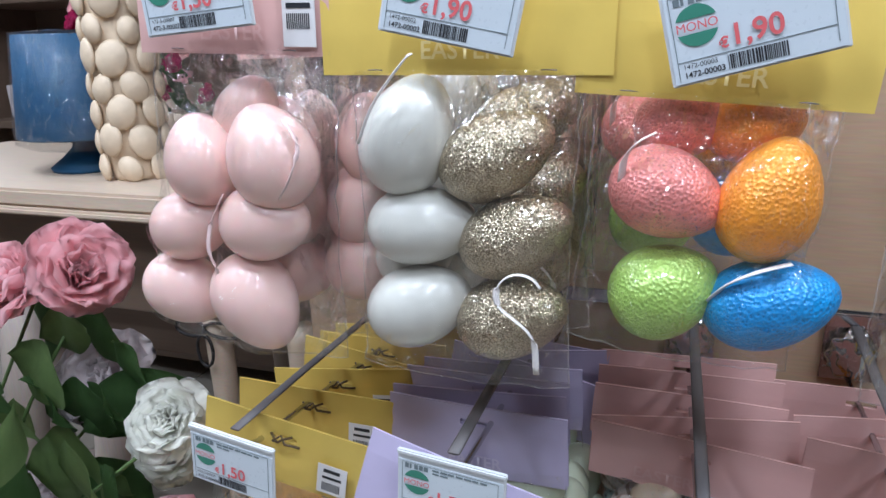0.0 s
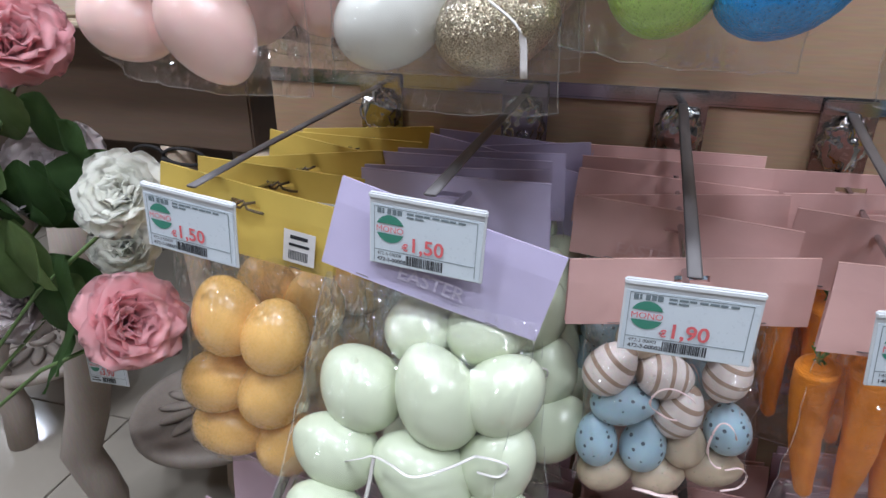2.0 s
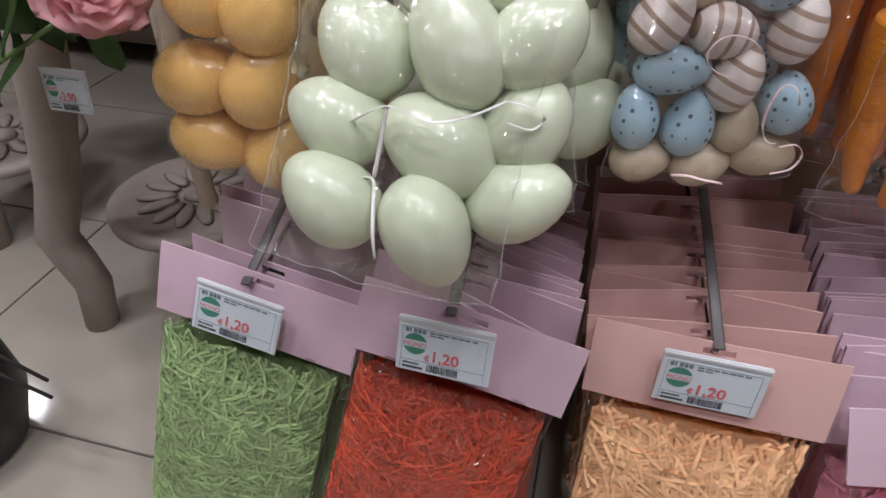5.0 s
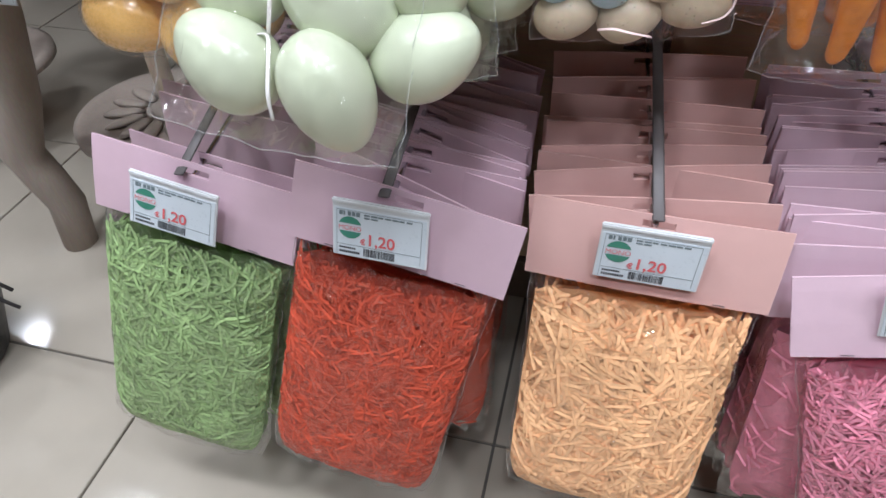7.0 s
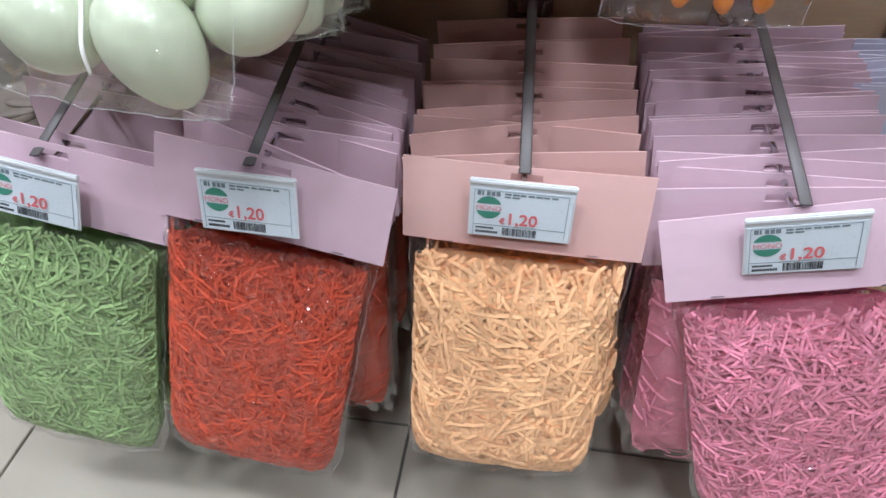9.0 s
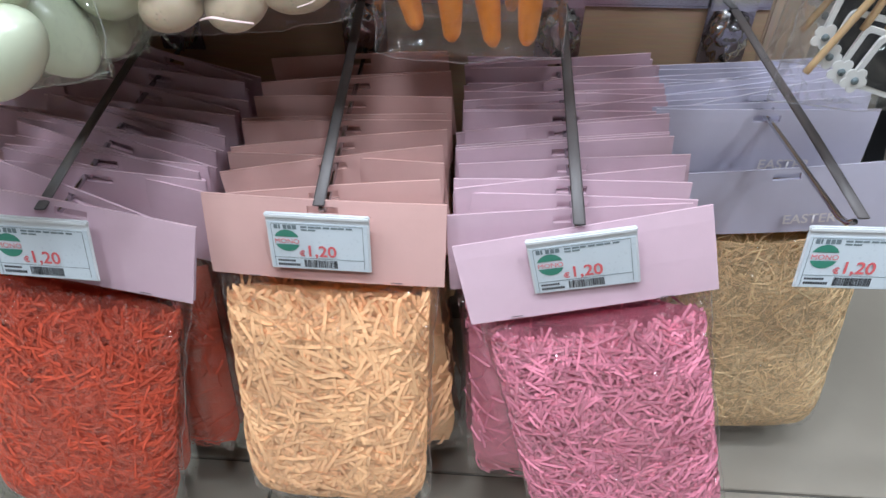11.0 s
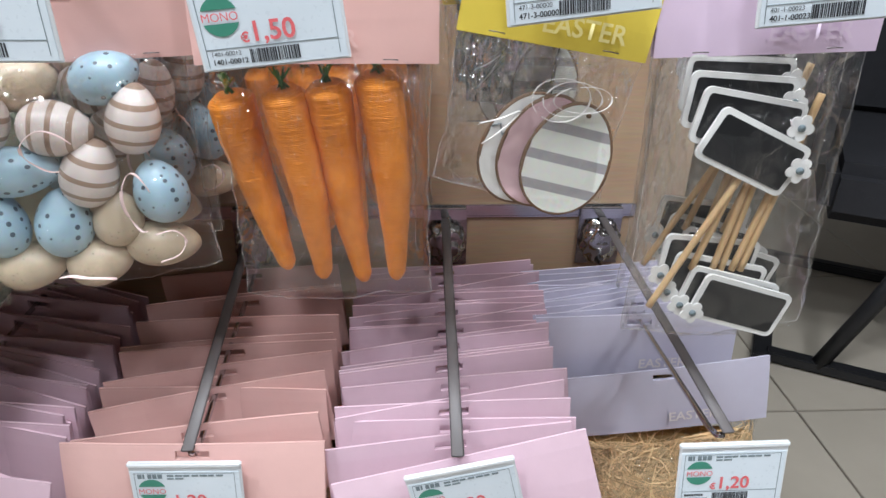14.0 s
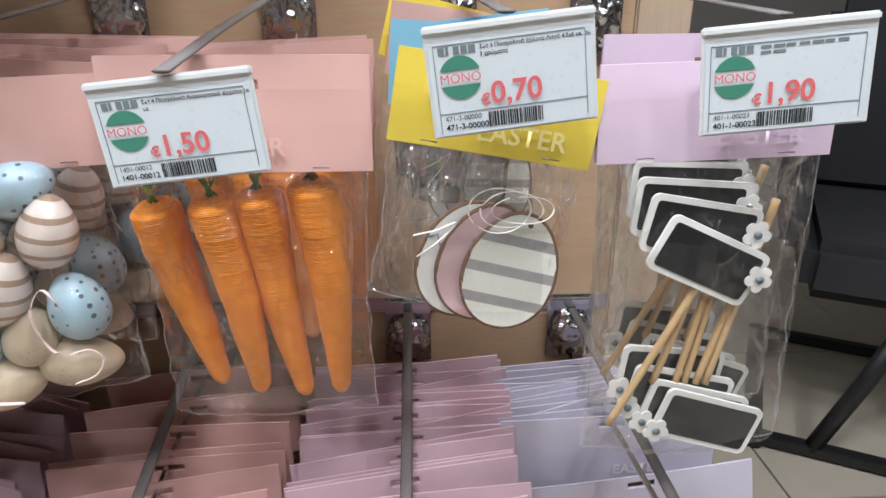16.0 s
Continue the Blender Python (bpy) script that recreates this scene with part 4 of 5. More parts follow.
part("sticker", box(0.030, 0.0004, 0.052, (0.066, -0.0072, -0.022)), M["sticker"], t, "white barcode sticker")
bars(t, "sticker_print", M["ink_black"], [(0.055, -0.004, 0.022, 0.005), (0.055, -0.018, 0.022, 0.004)] + [(0.055 + i * 0.0018, -0.034, 0.0009, 0.012) for i in range(12)], -0.0077)
m = pose(-0.125, 0.475, 1.457, 0, 0, -4)
t = bagged("bag_of_eggs", "second clear bag of pale pink pearl eggs, behind another", "egg bag", "bags of decorative eggs", 0.19, 0.075, 0.185, 0.28, 0.02, "card_pink", 2, m)
eggs_in(t, m, [(-0.075, 1.324, 0.043, 0.034, 0, P, 0), (-0.088, 1.262, 0.042, 0.034, 30, P, 0), (-0.090, 1.202, 0.042, 0.036, 80, P, 0), (-0.17, 1.32, 0.043, 0.036, 0, P, 0), (-0.17, 1.25, 0.043, 0.036, 60, P, 0), (-0.17, 1.19, 0.043, 0.036, 90, P, 0)], 0.475)

# upper row: white pearl and gold glitter eggs
m = pose(0.024, 0.425, 1.441, 0, 0.5, 0)
t = bagged("bag_of_eggs", "clear bag of white pearl and gold glitter eggs", "egg bag", "bags of decorative eggs", 0.19, 0.078, 0.232, 0.27, 0.02, "card_yellow", 3, m)
W, G = "egg_white", "egg_glitter"
eggs_in(t, m, [(-0.020, 1.336, 0.051, 0.039, 22, W, 0), (-0.010, 1.261, 0.049, 0.034, 84, W, 0), (-0.014, 1.190, 0.049, 0.036, 68, W, -0.004), (-0.03, 1.222, 0.036, 0.030, 80, W, 0.03),
               (0.053, 1.322, 0.050, 0.034, 62, G, 0), (0.070, 1.258, 0.049, 0.033, 66, G, -0.004), (0.068, 1.188, 0.048, 0.035, 72, G, -0.006)], 0.42, 0.5)
hang(t, m, [(0.082 + 0.018 * math.cos(0.5 + i * 0.42), 0.374, 1.222 + 0.018 * math.sin(0.5 + i * 0.42)) for i in range(9)] + [(0.092, 0.374, 1.19), (0.096, 0.376, 1.158)], "ribbon", 0.0026)
hang(t, m, [(-0.045, 0.376, 1.335), (-0.03, 0.374, 1.365), (-0.005, 0.374, 1.395), (0.0, 0.378, 1.40)], "ribbon", 0.0026)

# upper row: four bright sequin eggs
m = pose(0.213, 0.425, 1.418, 0, 4, 0)
t = bagged("bag_of_eggs", "clear bag of four bright sequined eggs under a yellow card", "egg bag", "bags of decorative eggs", 0.168, 0.075, 0.195, 0.205, 0.02, "card_yellow", 4, m)
eggs_in(t, m, [(0.182, 1.297, 0.043, 0.034, 112, "seq_pink", 0), (0.251, 1.296, 0.046, 0.034, 14, "seq_orange", -0.004), (0.185, 1.221, 0.042, 0.037, 60, "seq_green", 0), (0.259, 1.220, 0.047, 0.034, 72, "seq_blue", -0.006),
               (0.19, 1.345, 0.036, 0.028, 80, "seq_pink", 0.035), (0.24, 1.345, 0.036, 0.028, 80, "seq_orange", 0.035)], 0.42, 4)
hang(t, m, [(0.150, 0.400, 1.308), (0.152, 0.395, 1.326), (0.160, 0.392, 1.338), (0.172, 0.394, 1.345)], "ribbon_pink", 0.0026)
hang(t, m, [(0.216, 0.402, 1.222), (0.228, 0.392, 1.240), (0.246, 0.388, 1.252), (0.266, 0.392, 1.258)], "ribbon", 0.0032)

# middle row: gold pearl eggs
m = pose(-0.185, 0.445, 1.008, 0, 9, 0)
gold = bagged("bag_of_eggs", "clear bag of golden yellow pearl eggs under a yellow card", "egg bag", "bags of decorative eggs", 0.19, 0.078, 0.195, 0.285, 0.02, "card_yellow", 5, m, word=False, plumb=-7)
K = "egg_gold"
eggs_in(gold, m, [(-0.226, 0.874, 0.047, 0.039, -12, K, 0), (-0.167, 0.860, 0.044, 0.038, 8, K, -0.004), (-0.246, 0.783, 0.050, 0.038, 75, K, 0), (-0.178, 0.786, 0.047, 0.039, 25, K, -0.004),
                  (-0.244, 0.716, 0.049, 0.036, 100, K, 0), (-0.168, 0.712, 0.043, 0.037, 30, K, -0.002)], 0.44, 9)
part("twist_tie", tube([(-0.014, -0.004, 0.003), (-0.006, -0.010, 0.001), (0.0, -0.008, 0.006), (0.007, -0.012, 0.0), (0.014, -0.006, -0.004), (0.022, -0.007, -0.003)], 0.0014, 6), M["brown_tie"], gold, "twisted brown wire tie")
part("twist_tie", tube([(0.012, -0.005, 0.006), (0.003, -0.011, 0.004), (-0.003, -0.008, -0.003), (-0.010, -0.009, -0.002)], 0.0014, 6), M["brown_tie"], gold, "twisted brown wire tie")
part("sticker", box(0.034, 0.0004, 0.036, (0.062, -0.0072, -0.030)), M["sticker"], gold, "white barcode sticker")
bars(gold, "sticker_print", M["ink_black"], [(0.052, -0.021, 0.019, 0.004), (0.051, -0.029, 0.022, 0.003)] + [(0.051 + i * 0.0018, -0.044, 0.0009, 0.010) for i in range(12)], -0.0077)

# middle row: sage green pearl eggs
m = pose(0.030, 0.412, 1.012, -5, 15, 0)
sage = bagged("bag_of_eggs", "clear bag of pale sage green pearl eggs under a lilac card", "egg bag", "bags of decorative eggs", 0.205, 0.085, 0.208, 0.285, 0.03, "card_lilac", 6, m, plumb=-8, lean=-24)
S = "egg_sage"
eggs_in(sage, m, [(-0.047, 0.856, 0.046, 0.040, -40, S, 0.025), (0.031, 0.868, 0.053, 0.039, -25, S, 0.017), (0.091, 0.873, 0.044, 0.036, 40, S, 0.030), (-0.063, 0.803, 0.045, 0.036, -65, S, -0.008), (0.023, 0.793, 0.052, 0.041, -60, S, -0.008), (0.092, 0.811, 0.042, 0.035, 30, S, 0.012),
                  (-0.056, 0.755, 0.046, 0.037, -50, S, -0.052), (0.026, 0.738, 0.050, 0.037, 157, S, -0.055), (0.092, 0.757, 0.046, 0.036, 62, S, -0.015), (0.002, 0.903, 0.039, 0.034, 60, S, 0.070), (0.065, 0.911, 0.040, 0.034, 80, S, 0.070)], 0.36, 14)
hang(sage, m, [(-0.040, 0.325, 0.818), (-0.022, 0.318, 0.832), (-0.009, 0.318, 0.838), (0.010, 0.312, 0.838), (0.030, 0.306, 0.836), (0.055, 0.320, 0.838), (0.078, 0.334, 0.846)], "ribbon", 0.0017)
hang(sage, m, [(0.078, 0.334, 0.846), (0.094, 0.338, 0.842), (0.106, 0.342, 0.834), (0.098, 0.338, 0.824), (0.080, 0.332, 0.830)], "ribbon", 0.0017)
hang(sage, m, [(-0.060, 0.318, 0.779), (-0.046, 0.312, 0.775), (-0.034, 0.310, 0.777), (-0.019, 0.308, 0.779), (-0.014, 0.292, 0.765), (-0.009, 0.274, 0.750), (-0.006, 0.268, 0.732)], "ribbon", 0.0017)
hang(sage, m, [(-0.019, 0.310, 0.780), (-0.014, 0.314, 0.806), (-0.009, 0.318, 0.838)], "ribbon", 0.0018)

# middle row: speckled, striped and beige small eggs
m = pose(0.242, 0.480, 0.968, 0, -1, 14)
mixed = bagged("bag_of_eggs", "clear bag of small striped, dotted and beige eggs", "egg bag", "bags of decorative eggs", 0.182, 0.068, 0.222, 0.205, 0.014, "card_pink", 7, m, wx=-0.03)
Z, B, F = "egg_stripe", "egg_blue", "egg_beige"
eggs_in(mixed, m, [(0.182, 0.880, 0.030, 0.023, 35, Z, -0.013), (0.233, 0.871, 0.028, 0.023, 100, Z, 0.001), (0.290, 0.875, 0.030, 0.022, 12, Z, 0.015), (0.199, 0.839, 0.033, 0.021, 88, B, -0.010), (0.251, 0.833, 0.030, 0.023, 20, Z, 0.002), (0.177, 0.796, 0.031, 0.021, -5, B, -0.016),
                   (0.223, 0.791, 0.031, 0.023, 8, B, -0.005), (0.263, 0.789, 0.025, 0.021, 10, F, 0.007), (0.300, 0.811, 0.029, 0.023, -12, B, 0.016), (0.189, 0.753, 0.028, 0.021, 85, F, -0.011), (0.242, 0.751, 0.028, 0.022, 80, F, 0.001), (0.294, 0.761, 0.032, 0.021, 95, F, 0.015), (0.21, 0.905, 0.028, 0.021, 70, F, 0.012), (0.272, 0.908, 0.028, 0.021, 70, B, 0.020)], 0.46, -1)
for cx, cy, cz, rx, rz in ((0.292, 0.446, 0.812, 0.012, 0.026), (0.240, 0.430, 0.862, 0.020, 0.016)):
    hang(mixed, m, loop(cx, cy, cz, rx, rz, 0.4, 14, 4.6), "ribbon_pink", 0.0014)
hang(mixed, m, [(0.218, 0.436, 0.748), (0.231, 0.431, 0.752), (0.244, 0.431, 0.750), (0.262, 0.440, 0.744)], "ribbon_pink", 0.0026)
hang(mixed, m, [(0.300, 0.447, 0.756), (0.316, 0.450, 0.762), (0.322, 0.454, 0.774), (0.314, 0.452, 0.784), (0.300, 0.448, 0.782)], "ribbon_pink", 0.0014)


# middle row: orange thread-wound carrots
def carrot(parent, crown, tip, r, seed):
    """A wound carrot with a tuft of green, from its crown to its tip."""
    crown, tip = Vector(crown), Vector(tip)
    length, n = (tip - crown).length, 150
    prof = [(0.001, 0.0)]
    for i in range(n + 1):
        v = i / n
        rr = r * (1 - 0.60 * v ** 1.7) * min(1, (v + 0.012) / 0.05) ** 0.4 * min(1, (1.012 - v) / 0.05) ** 0.45
        prof.append((max(0.0015, rr * (1 + 0.018 * math.sin(i * 1.9) * (0.6 + 0.4 * math.sin(i * 0.83)))), -v * length))
    prof.append((0.001, -length - 0.001))
    bm = lathe(prof[::-1], 20)
    for v in bm.verts:
        k = 1 + 0.07 * noise.noise(Vector((v.co.x * 30, v.co.y * 30, v.co.z * 40 + seed * 7)))
        bend = 0.005 * math.sin(math.pi * -v.co.z / length) * (1 if seed % 2 else -1)
        v.co.x, v.co.y = v.co.x * k + bend, v.co.y * k
    turn = (tip - crown).to_track_quat("-Z", "Y").to_matrix().to_4x4()
    c = part("carrot", bm, M["carrot"], parent, m=Matrix.Translation(crown) @ turn)
    bm = bmesh.new()
    rng = random.Random(seed)
    for i in range(14):
        a, ln = rng.uniform(-0.6, 0.6), rng.uniform(0.010, 0.018)
        tube([(rng.uniform(-0.007, 0.007), rng.uniform(-0.005, 0.005), -0.002), (a * ln * 0.4, 0, ln * 0.5), (a * ln, rng.uniform(-0.004, 0.006), ln)], 0.0010, 4, bm)
    part("tuft", bm, M["leafy"], c, "short green raffia tuft")
    return c


m = pose(0.446, 0.470, 0.985, 0, 0, 0)
carrots = bagged("bag_of_carrots", "clear bag of four orange thread-wound carrots under a pink card", "carrot bag", "bags of decorative carrots", 0.180, 0.084, 0.19, 0.235, 0.026, "card_pink", 8, m, wx=0.0, lean=6)
inv = m.inverted()
for k, (x, z, xe, ze) in enumerate(((0.366, 0.893, 0.395, 0.714), (0.411, 0.897, 0.429, 0.703), (0.448, 0.902, 0.469, 0.699), (0.490, 0.910, 0.501, 0.701))):
    carrot(carrots, inv @ Vector((x, 0.490, z)), inv @ Vector((xe, 0.512, ze)), 0.0198, k)


# middle row: three flat wooden eggs on strings
def flat_egg(parent, x, y, z, tilt, key, label):
    bm = bmesh.new()
    vs = []
    for i in range(40):
        a = 2 * math.pi * i / 40
        zz = math.cos(a)
        vs.append(bm.verts.new((0.0335 * math.sin(a) * (1 - 0.10 * zz), 0, 0.045 * zz)))
    f = bm.faces.new(vs)
    r = bmesh.ops.extrude_face_region(bm, geom=[f])
    bmesh.ops.translate(bm, vec=(0, 0.003, 0), verts=[v for v in r["geom"] if isinstance(v, bmesh.types.BMVert)])
    bmesh.ops.recalc_face_normals(bm, faces=bm.faces)
    e = part("wooden_egg", bm, M[key], parent, label, pose(x, y, z, 0, tilt, 0))
    part("rim", tube([(0.0338 * math.sin(a) * (1 - 0.10 * math.cos(a)), 0.0016, 0.0453 * math.cos(a)) for a in [2 * math.pi * i / 36 for i in range(37)]], 0.0019, 6), M["wood_edge"], e, "dark laser-cut edge")
    part("string_hole", lathe([(0.002, -0.0004), (0.002, 0.0004)], 10), M["wood_edge"], e, "", pose(0.004, -0.0004, 0.038, 90, 0, 0))
    return e


m = pose(0.630, 0.435, 0.982, 0, 9.5, 0)
tags3 = bagged("bag_of_wooden_eggs", "clear bag of three flat painted wooden eggs under a yellow card", "ornament bag", "bags of wooden ornaments", 0.142, 0.062, 0.143, 0.125, 0.022, "card_mustard", 9, m, wx=0.02)
inv = m.inverted()
for wx_, wz, dy, tl, key, lb in ((0.640, 0.856, -0.004, 14, "wood_egg", "white wooden egg with grey bands"), (0.622, 0.861, 0.001, 16, "wood_egg_pink", "dusty pink wooden egg"), (0.608, 0.862, 0.006, 18, "frame_white", "white wooden egg with a thin zigzag line")):
    p = inv @ Vector((wx_, 0.425 + dy, wz))
    e = flat_egg(tags3, p.x, p.y, p.z, tl - 9.5, key, lb)
    if key == "frame_white":
        part("zigzag", tube([(-0.032, -0.0006, 0.010), (-0.026, -0.0006, 0.014), (-0.022, -0.0006, 0.006), (-0.014, -0.0006, 0.016), (-0.006, -0.0006, 0.006)], 0.0009, 4), M["ink_grey"], e)
for k in range(3):
    hang(tags3, m, loop(0.646 - 0.008 * k, 0.416, 0.905, 0.022, 0.010 + 0.003 * k, 2.0 + k), "ribbon", 0.0008)
hang(tags3, m, [(0.57, 0.416, 0.888), (0.585, 0.414, 0.892), (0.60, 0.415, 0.897), (0.585, 0.414, 0.882), (0.572, 0.416, 0.872)], "ribbon", 0.0016)


# middle row: chalkboard picks


def rounded(w, h, r, depth, n=5):
    bm = bmesh.new()
    vs = []
    for cx, cz, a0 in ((w / 2 - r, h / 2 - r, 0), (-w / 2 + r, h / 2 - r, 90), (-w / 2 + r, -h / 2 + r, 180), (w / 2 - r, -h / 2 + r, 270)):
        for i in range(n + 1):
            a = radians(a0 + 90 * i / n)
            vs.append(bm.verts.new((cx + r * math.cos(a), 0, cz + r * math.sin(a))))
    f = bm.faces.new(vs)
    r_ = bmesh.ops.extrude_face_region(bm, geom=[f])
    bmesh.ops.translate(bm, vec=(0, depth, 0), verts=[v for v in r_["geom"] if isinstance(v, bmesh.types.BMVert)])
    bmesh.ops.recalc_face_normals(bm, faces=bm.faces)
    return bm


def flower_mesh(r):
    bm = bmesh.new()
    for i in range(5):
        a = 2 * math.pi * i / 5
        lathe([(r * 0.15, -0.0006), (r * 0.40, -0.0006), (r * 0.40, 0.0006), (r * 0.15, 0.0006)], 10, bm, pose(r * 0.58 * math.cos(a), 0, r * 0.58 * math.sin(a), 90, 0, 0))
    for f in bm.faces:
        f.smooth = False
    return bm


def chalkboard(parent, x, y, z, tilt, side, w=0.084, h=0.044):
    b = part("board", rounded(w, h, 0.006, 0.003), M["frame_white"], parent, "white-framed mini chalkboard", pose(x, y, z, 0, tilt, 0))
    part("slate", rounded(w - 0.009, h - 0.009, 0.003, 0.001), M["board_black"], b, "black chalk surface", pose(0, -0.0006, 0))
    fx, fz = side * (w / 2 - 0.002), (-0.006 if side < 0 else 0.004)
    f = part("flower", flower_mesh(0.011), M["frame_white"], b, "white wooden flower", pose(fx, -0.003, -h / 2 + 0.006 if side < 0 else fz))
    part("centre", lathe([(0.003, -0.001), (0.003, 0.001)], 10), M["ink_grey"], f, "", pose(0, -0.0012, 0, 90, 0, 0))
    return b


m = pose(0.782, 0.435, 0.983, 0, -2, 0)
picks = bagged("bag_of_chalkboard_picks", "clear bag of mini chalkboards on sticks under a lilac card", "pick bag", "bags of chalkboard picks", 0.165, 0.068, 0.168, 0.255, 0.03, "card_mauve", 10, m, filmkey="film_soft", wx=0.03)
inv = m.inverted()


def into(x, dy, z):
    return inv @ Vector((x, 0.42 + dy, z))


for x, z, dy, tilt in ((0.783, 0.864, -0.006, 25), (0.777, 0.886, 0.0, 10), (0.770, 0.900, 0.006, 4), (0.768, 0.912, 0.012, 2)):
    q = into(x, dy, z)
    chalkboard(picks, q.x, q.y, q.z, tilt + 2, 1)
for x, z, dy, tilt in ((0.803, 0.724, -0.006, 17), (0.793, 0.730, 0.0, 15), (0.782, 0.742, 0.006, 12), (0.775, 0.760, 0.012, 6)):
    q = into(x, dy, z)
    chalkboard(picks, q.x, q.y, q.z, tilt + 2, -1)
for (ax, az), (bx, bz), dy in (((0.830, 0.908), (0.800, 0.755), 0.003), ((0.790, 0.865), (0.724, 0.722), -0.001), ((0.785, 0.86), (0.757, 0.757), 0.003), ((0.792, 0.85), (0.776, 0.755), 0.004), ((0.797, 0.845), (0.784, 0.755), 0.005), ((0.812, 0.835), (0.793, 0.755), 0.004)):
    a, b = into(ax, dy, az), into(bx, dy, bz)
    d = (b - a).normalized()
    part("stick", tube([a, a + d * 0.006, a.lerp(b, 0.5), b - d * 0.01, b], 0.0030, 8), M["stick"], picks, "slim pale birch stick")

# ---- the stock hanging behind the front bags ----
rng = random.Random(5)


def stack(front, zt, xc, xt, y0, y1, z, count, spread=6):
    """Copies of a front bag along its hook, a little askew each."""
    for i in range(count):
        k = (i + 1) / count
        y = y0 + (y1 - y0) * k
        x = xt + (xc - xt) * (y - 0.40) / 0.40
        copy_thing(front, pose(x + rng.uniform(-0.006, 0.006), y, zt - 0.031 + (z - 0.047 - zt) * (y - 0.40) / 0.40 + rng.uniform(-0.003, 0.003), 0, rng.uniform(-spread, spread), rng.uniform(-7, 7)))


ZP2 = RAILS[1]
stack(gold, Z2T[0], -0.179, -0.205, 0.47, 0.77, ZP2, 5, 8)
stack(mixed, Z2T[2], 0.236, 0.232, 0.53, 0.77, ZP2, 5, 4)
stack(sage, Z2T[1], 0.0, -0.004, 0.49, 0.66, ZP2, 4, 7)
for i in range(3):
    t = thing("bag_of_eggs", "bag of sage eggs under a lilac card, behind others", "egg bag", "bags of decorative eggs", pose(0.028, 0.69 + 0.035 * i, 0.985, 0, (8, -5, 3)[i], (-8, 5, 0)[i]))
    header(t, 0.208, 0.085, "card_lilac", 80 + i, False)
    part("bag", bag_mesh(0.19, 0.1, 0.012, 80 + i, 12, 14), M["film"], t, "clear crinkled plastic film", pose(0, 0, 0.024 - 0.085))
stack(carrots, Z2T[3], 0.43, 0.452, 0.54, 0.74, ZP2, 3, 3)
stack(tags3, Z2T[4], 0.619, 0.628, 0.46, 0.62, ZP2, 1, 3)
stack(picks, Z2T[5], 0.795, 0.790, 0.455, 0.48, ZP2, 1, 2)
for i, (key, w_) in enumerate((("card_blue", 0.14), ("card_blue", 0.13), ("card_pink", 0.13), ("card_mustard", 0.13))):
    mm = pose(0.625 - 0.004 * i, 0.50 + 0.05 * i, 1.003 + 0.004 * i, 0, (4, -6, 8, 14)[i], (-3, 4, 6, -5)[i])
    t = thing("bag_of_wooden_eggs", "bag of wooden eggs under a coloured card, behind others", "ornament bag", "bags of wooden ornaments", mm)
    header(t, w_, 0.062, key, 30 + i, False)
    part("bag", bag_mesh(0.135, 0.12, 0.006, 30 + i, 12, 14), M["film_soft"], t, "clear crinkled plastic film", pose(0, 0, 0.024 - 0.062))


# ---- lower row: shredded paper ----
def grass_bag(label, fill, cardkey, seed, m, front=True, length=0.05, width=0.0027, count=4200, curl=0.5, w=0.238, h=0.335, belly=0.034, cw=0.25):
    t = thing("bag_of_paper_grass", label, "paper grass bag", "bags of shredded paper", m)
    ch = 0.092
    header(t, cw, ch, cardkey, seed, word=cardkey == "card_pale" or (cardkey == "card_pink" and not front), wx=0.035, rise=0.009)
    b = part("bag", bag_mesh(w, h, belly + 0.0055, seed, full=0.28, crumple=1.7) if front else bag_mesh(w, h, belly, seed, 10, 12, full=0.2), M["film"], t, "clear crinkled plastic film", pose(0, 0, 0.024 - ch))
    if front:
        seam(b)
    f = part("filling", fill_mesh(w * 0.90, h - 0.048, belly - 0.0085, seed=seed), M[fill.replace("grass", "fill")], t, "packed shredded paper", pose(0, 0, 0.024 - ch - 0.025))
    n = count if front else 260
    tagged(part("paper_strips", strips_mesh(w * 0.925, h - 0.045, belly - 0.0045, n, length, width, seed, curl, 0.06 if front else 0), M[fill], f), "loose cut paper strips", kind="stuff")
    return t


GR = [
    ("clear bag of grass green shredded paper under a pink card", "grass_green", "card_rose", (-0.195, 0.392, 0.553, -13, 11, 0), 8, dict(length=0.045, width=0.0027, curl=0.7, h=0.365, count=5200)),
    ("clear bag of brick red shredded paper under a pink card", "grass_red", "card_rose", (0.052, 0.392, 0.556, -13, 11, 0), 20, dict(length=0.034, width=0.0023, curl=0.35, h=0.365, count=7000)),
    ("clear bag of apricot shredded paper under a salmon card", "grass_orange", "card_pink", (0.305, 0.412, 0.556, -13, 1, 0), 10, dict(length=0.060, width=0.0036, curl=0.22, count=3600)),
    ("clear bag of pink shredded paper under a rose card", "grass_pink", "card_rose", (0.562, 0.396, 0.548, -13, -15, 0), 23, dict(length=0.032, width=0.0026, curl=0.35, count=5200)),
    ("clear bag of natural wood wool under a pale lilac card", "grass_straw", "card_pale", (0.832, 0.585, 0.503, -4, -7, 0), 13, dict(length=0.085, width=0.0014, curl=1.7, count=6000, w=0.245, h=0.395, cw=0.264)),
]
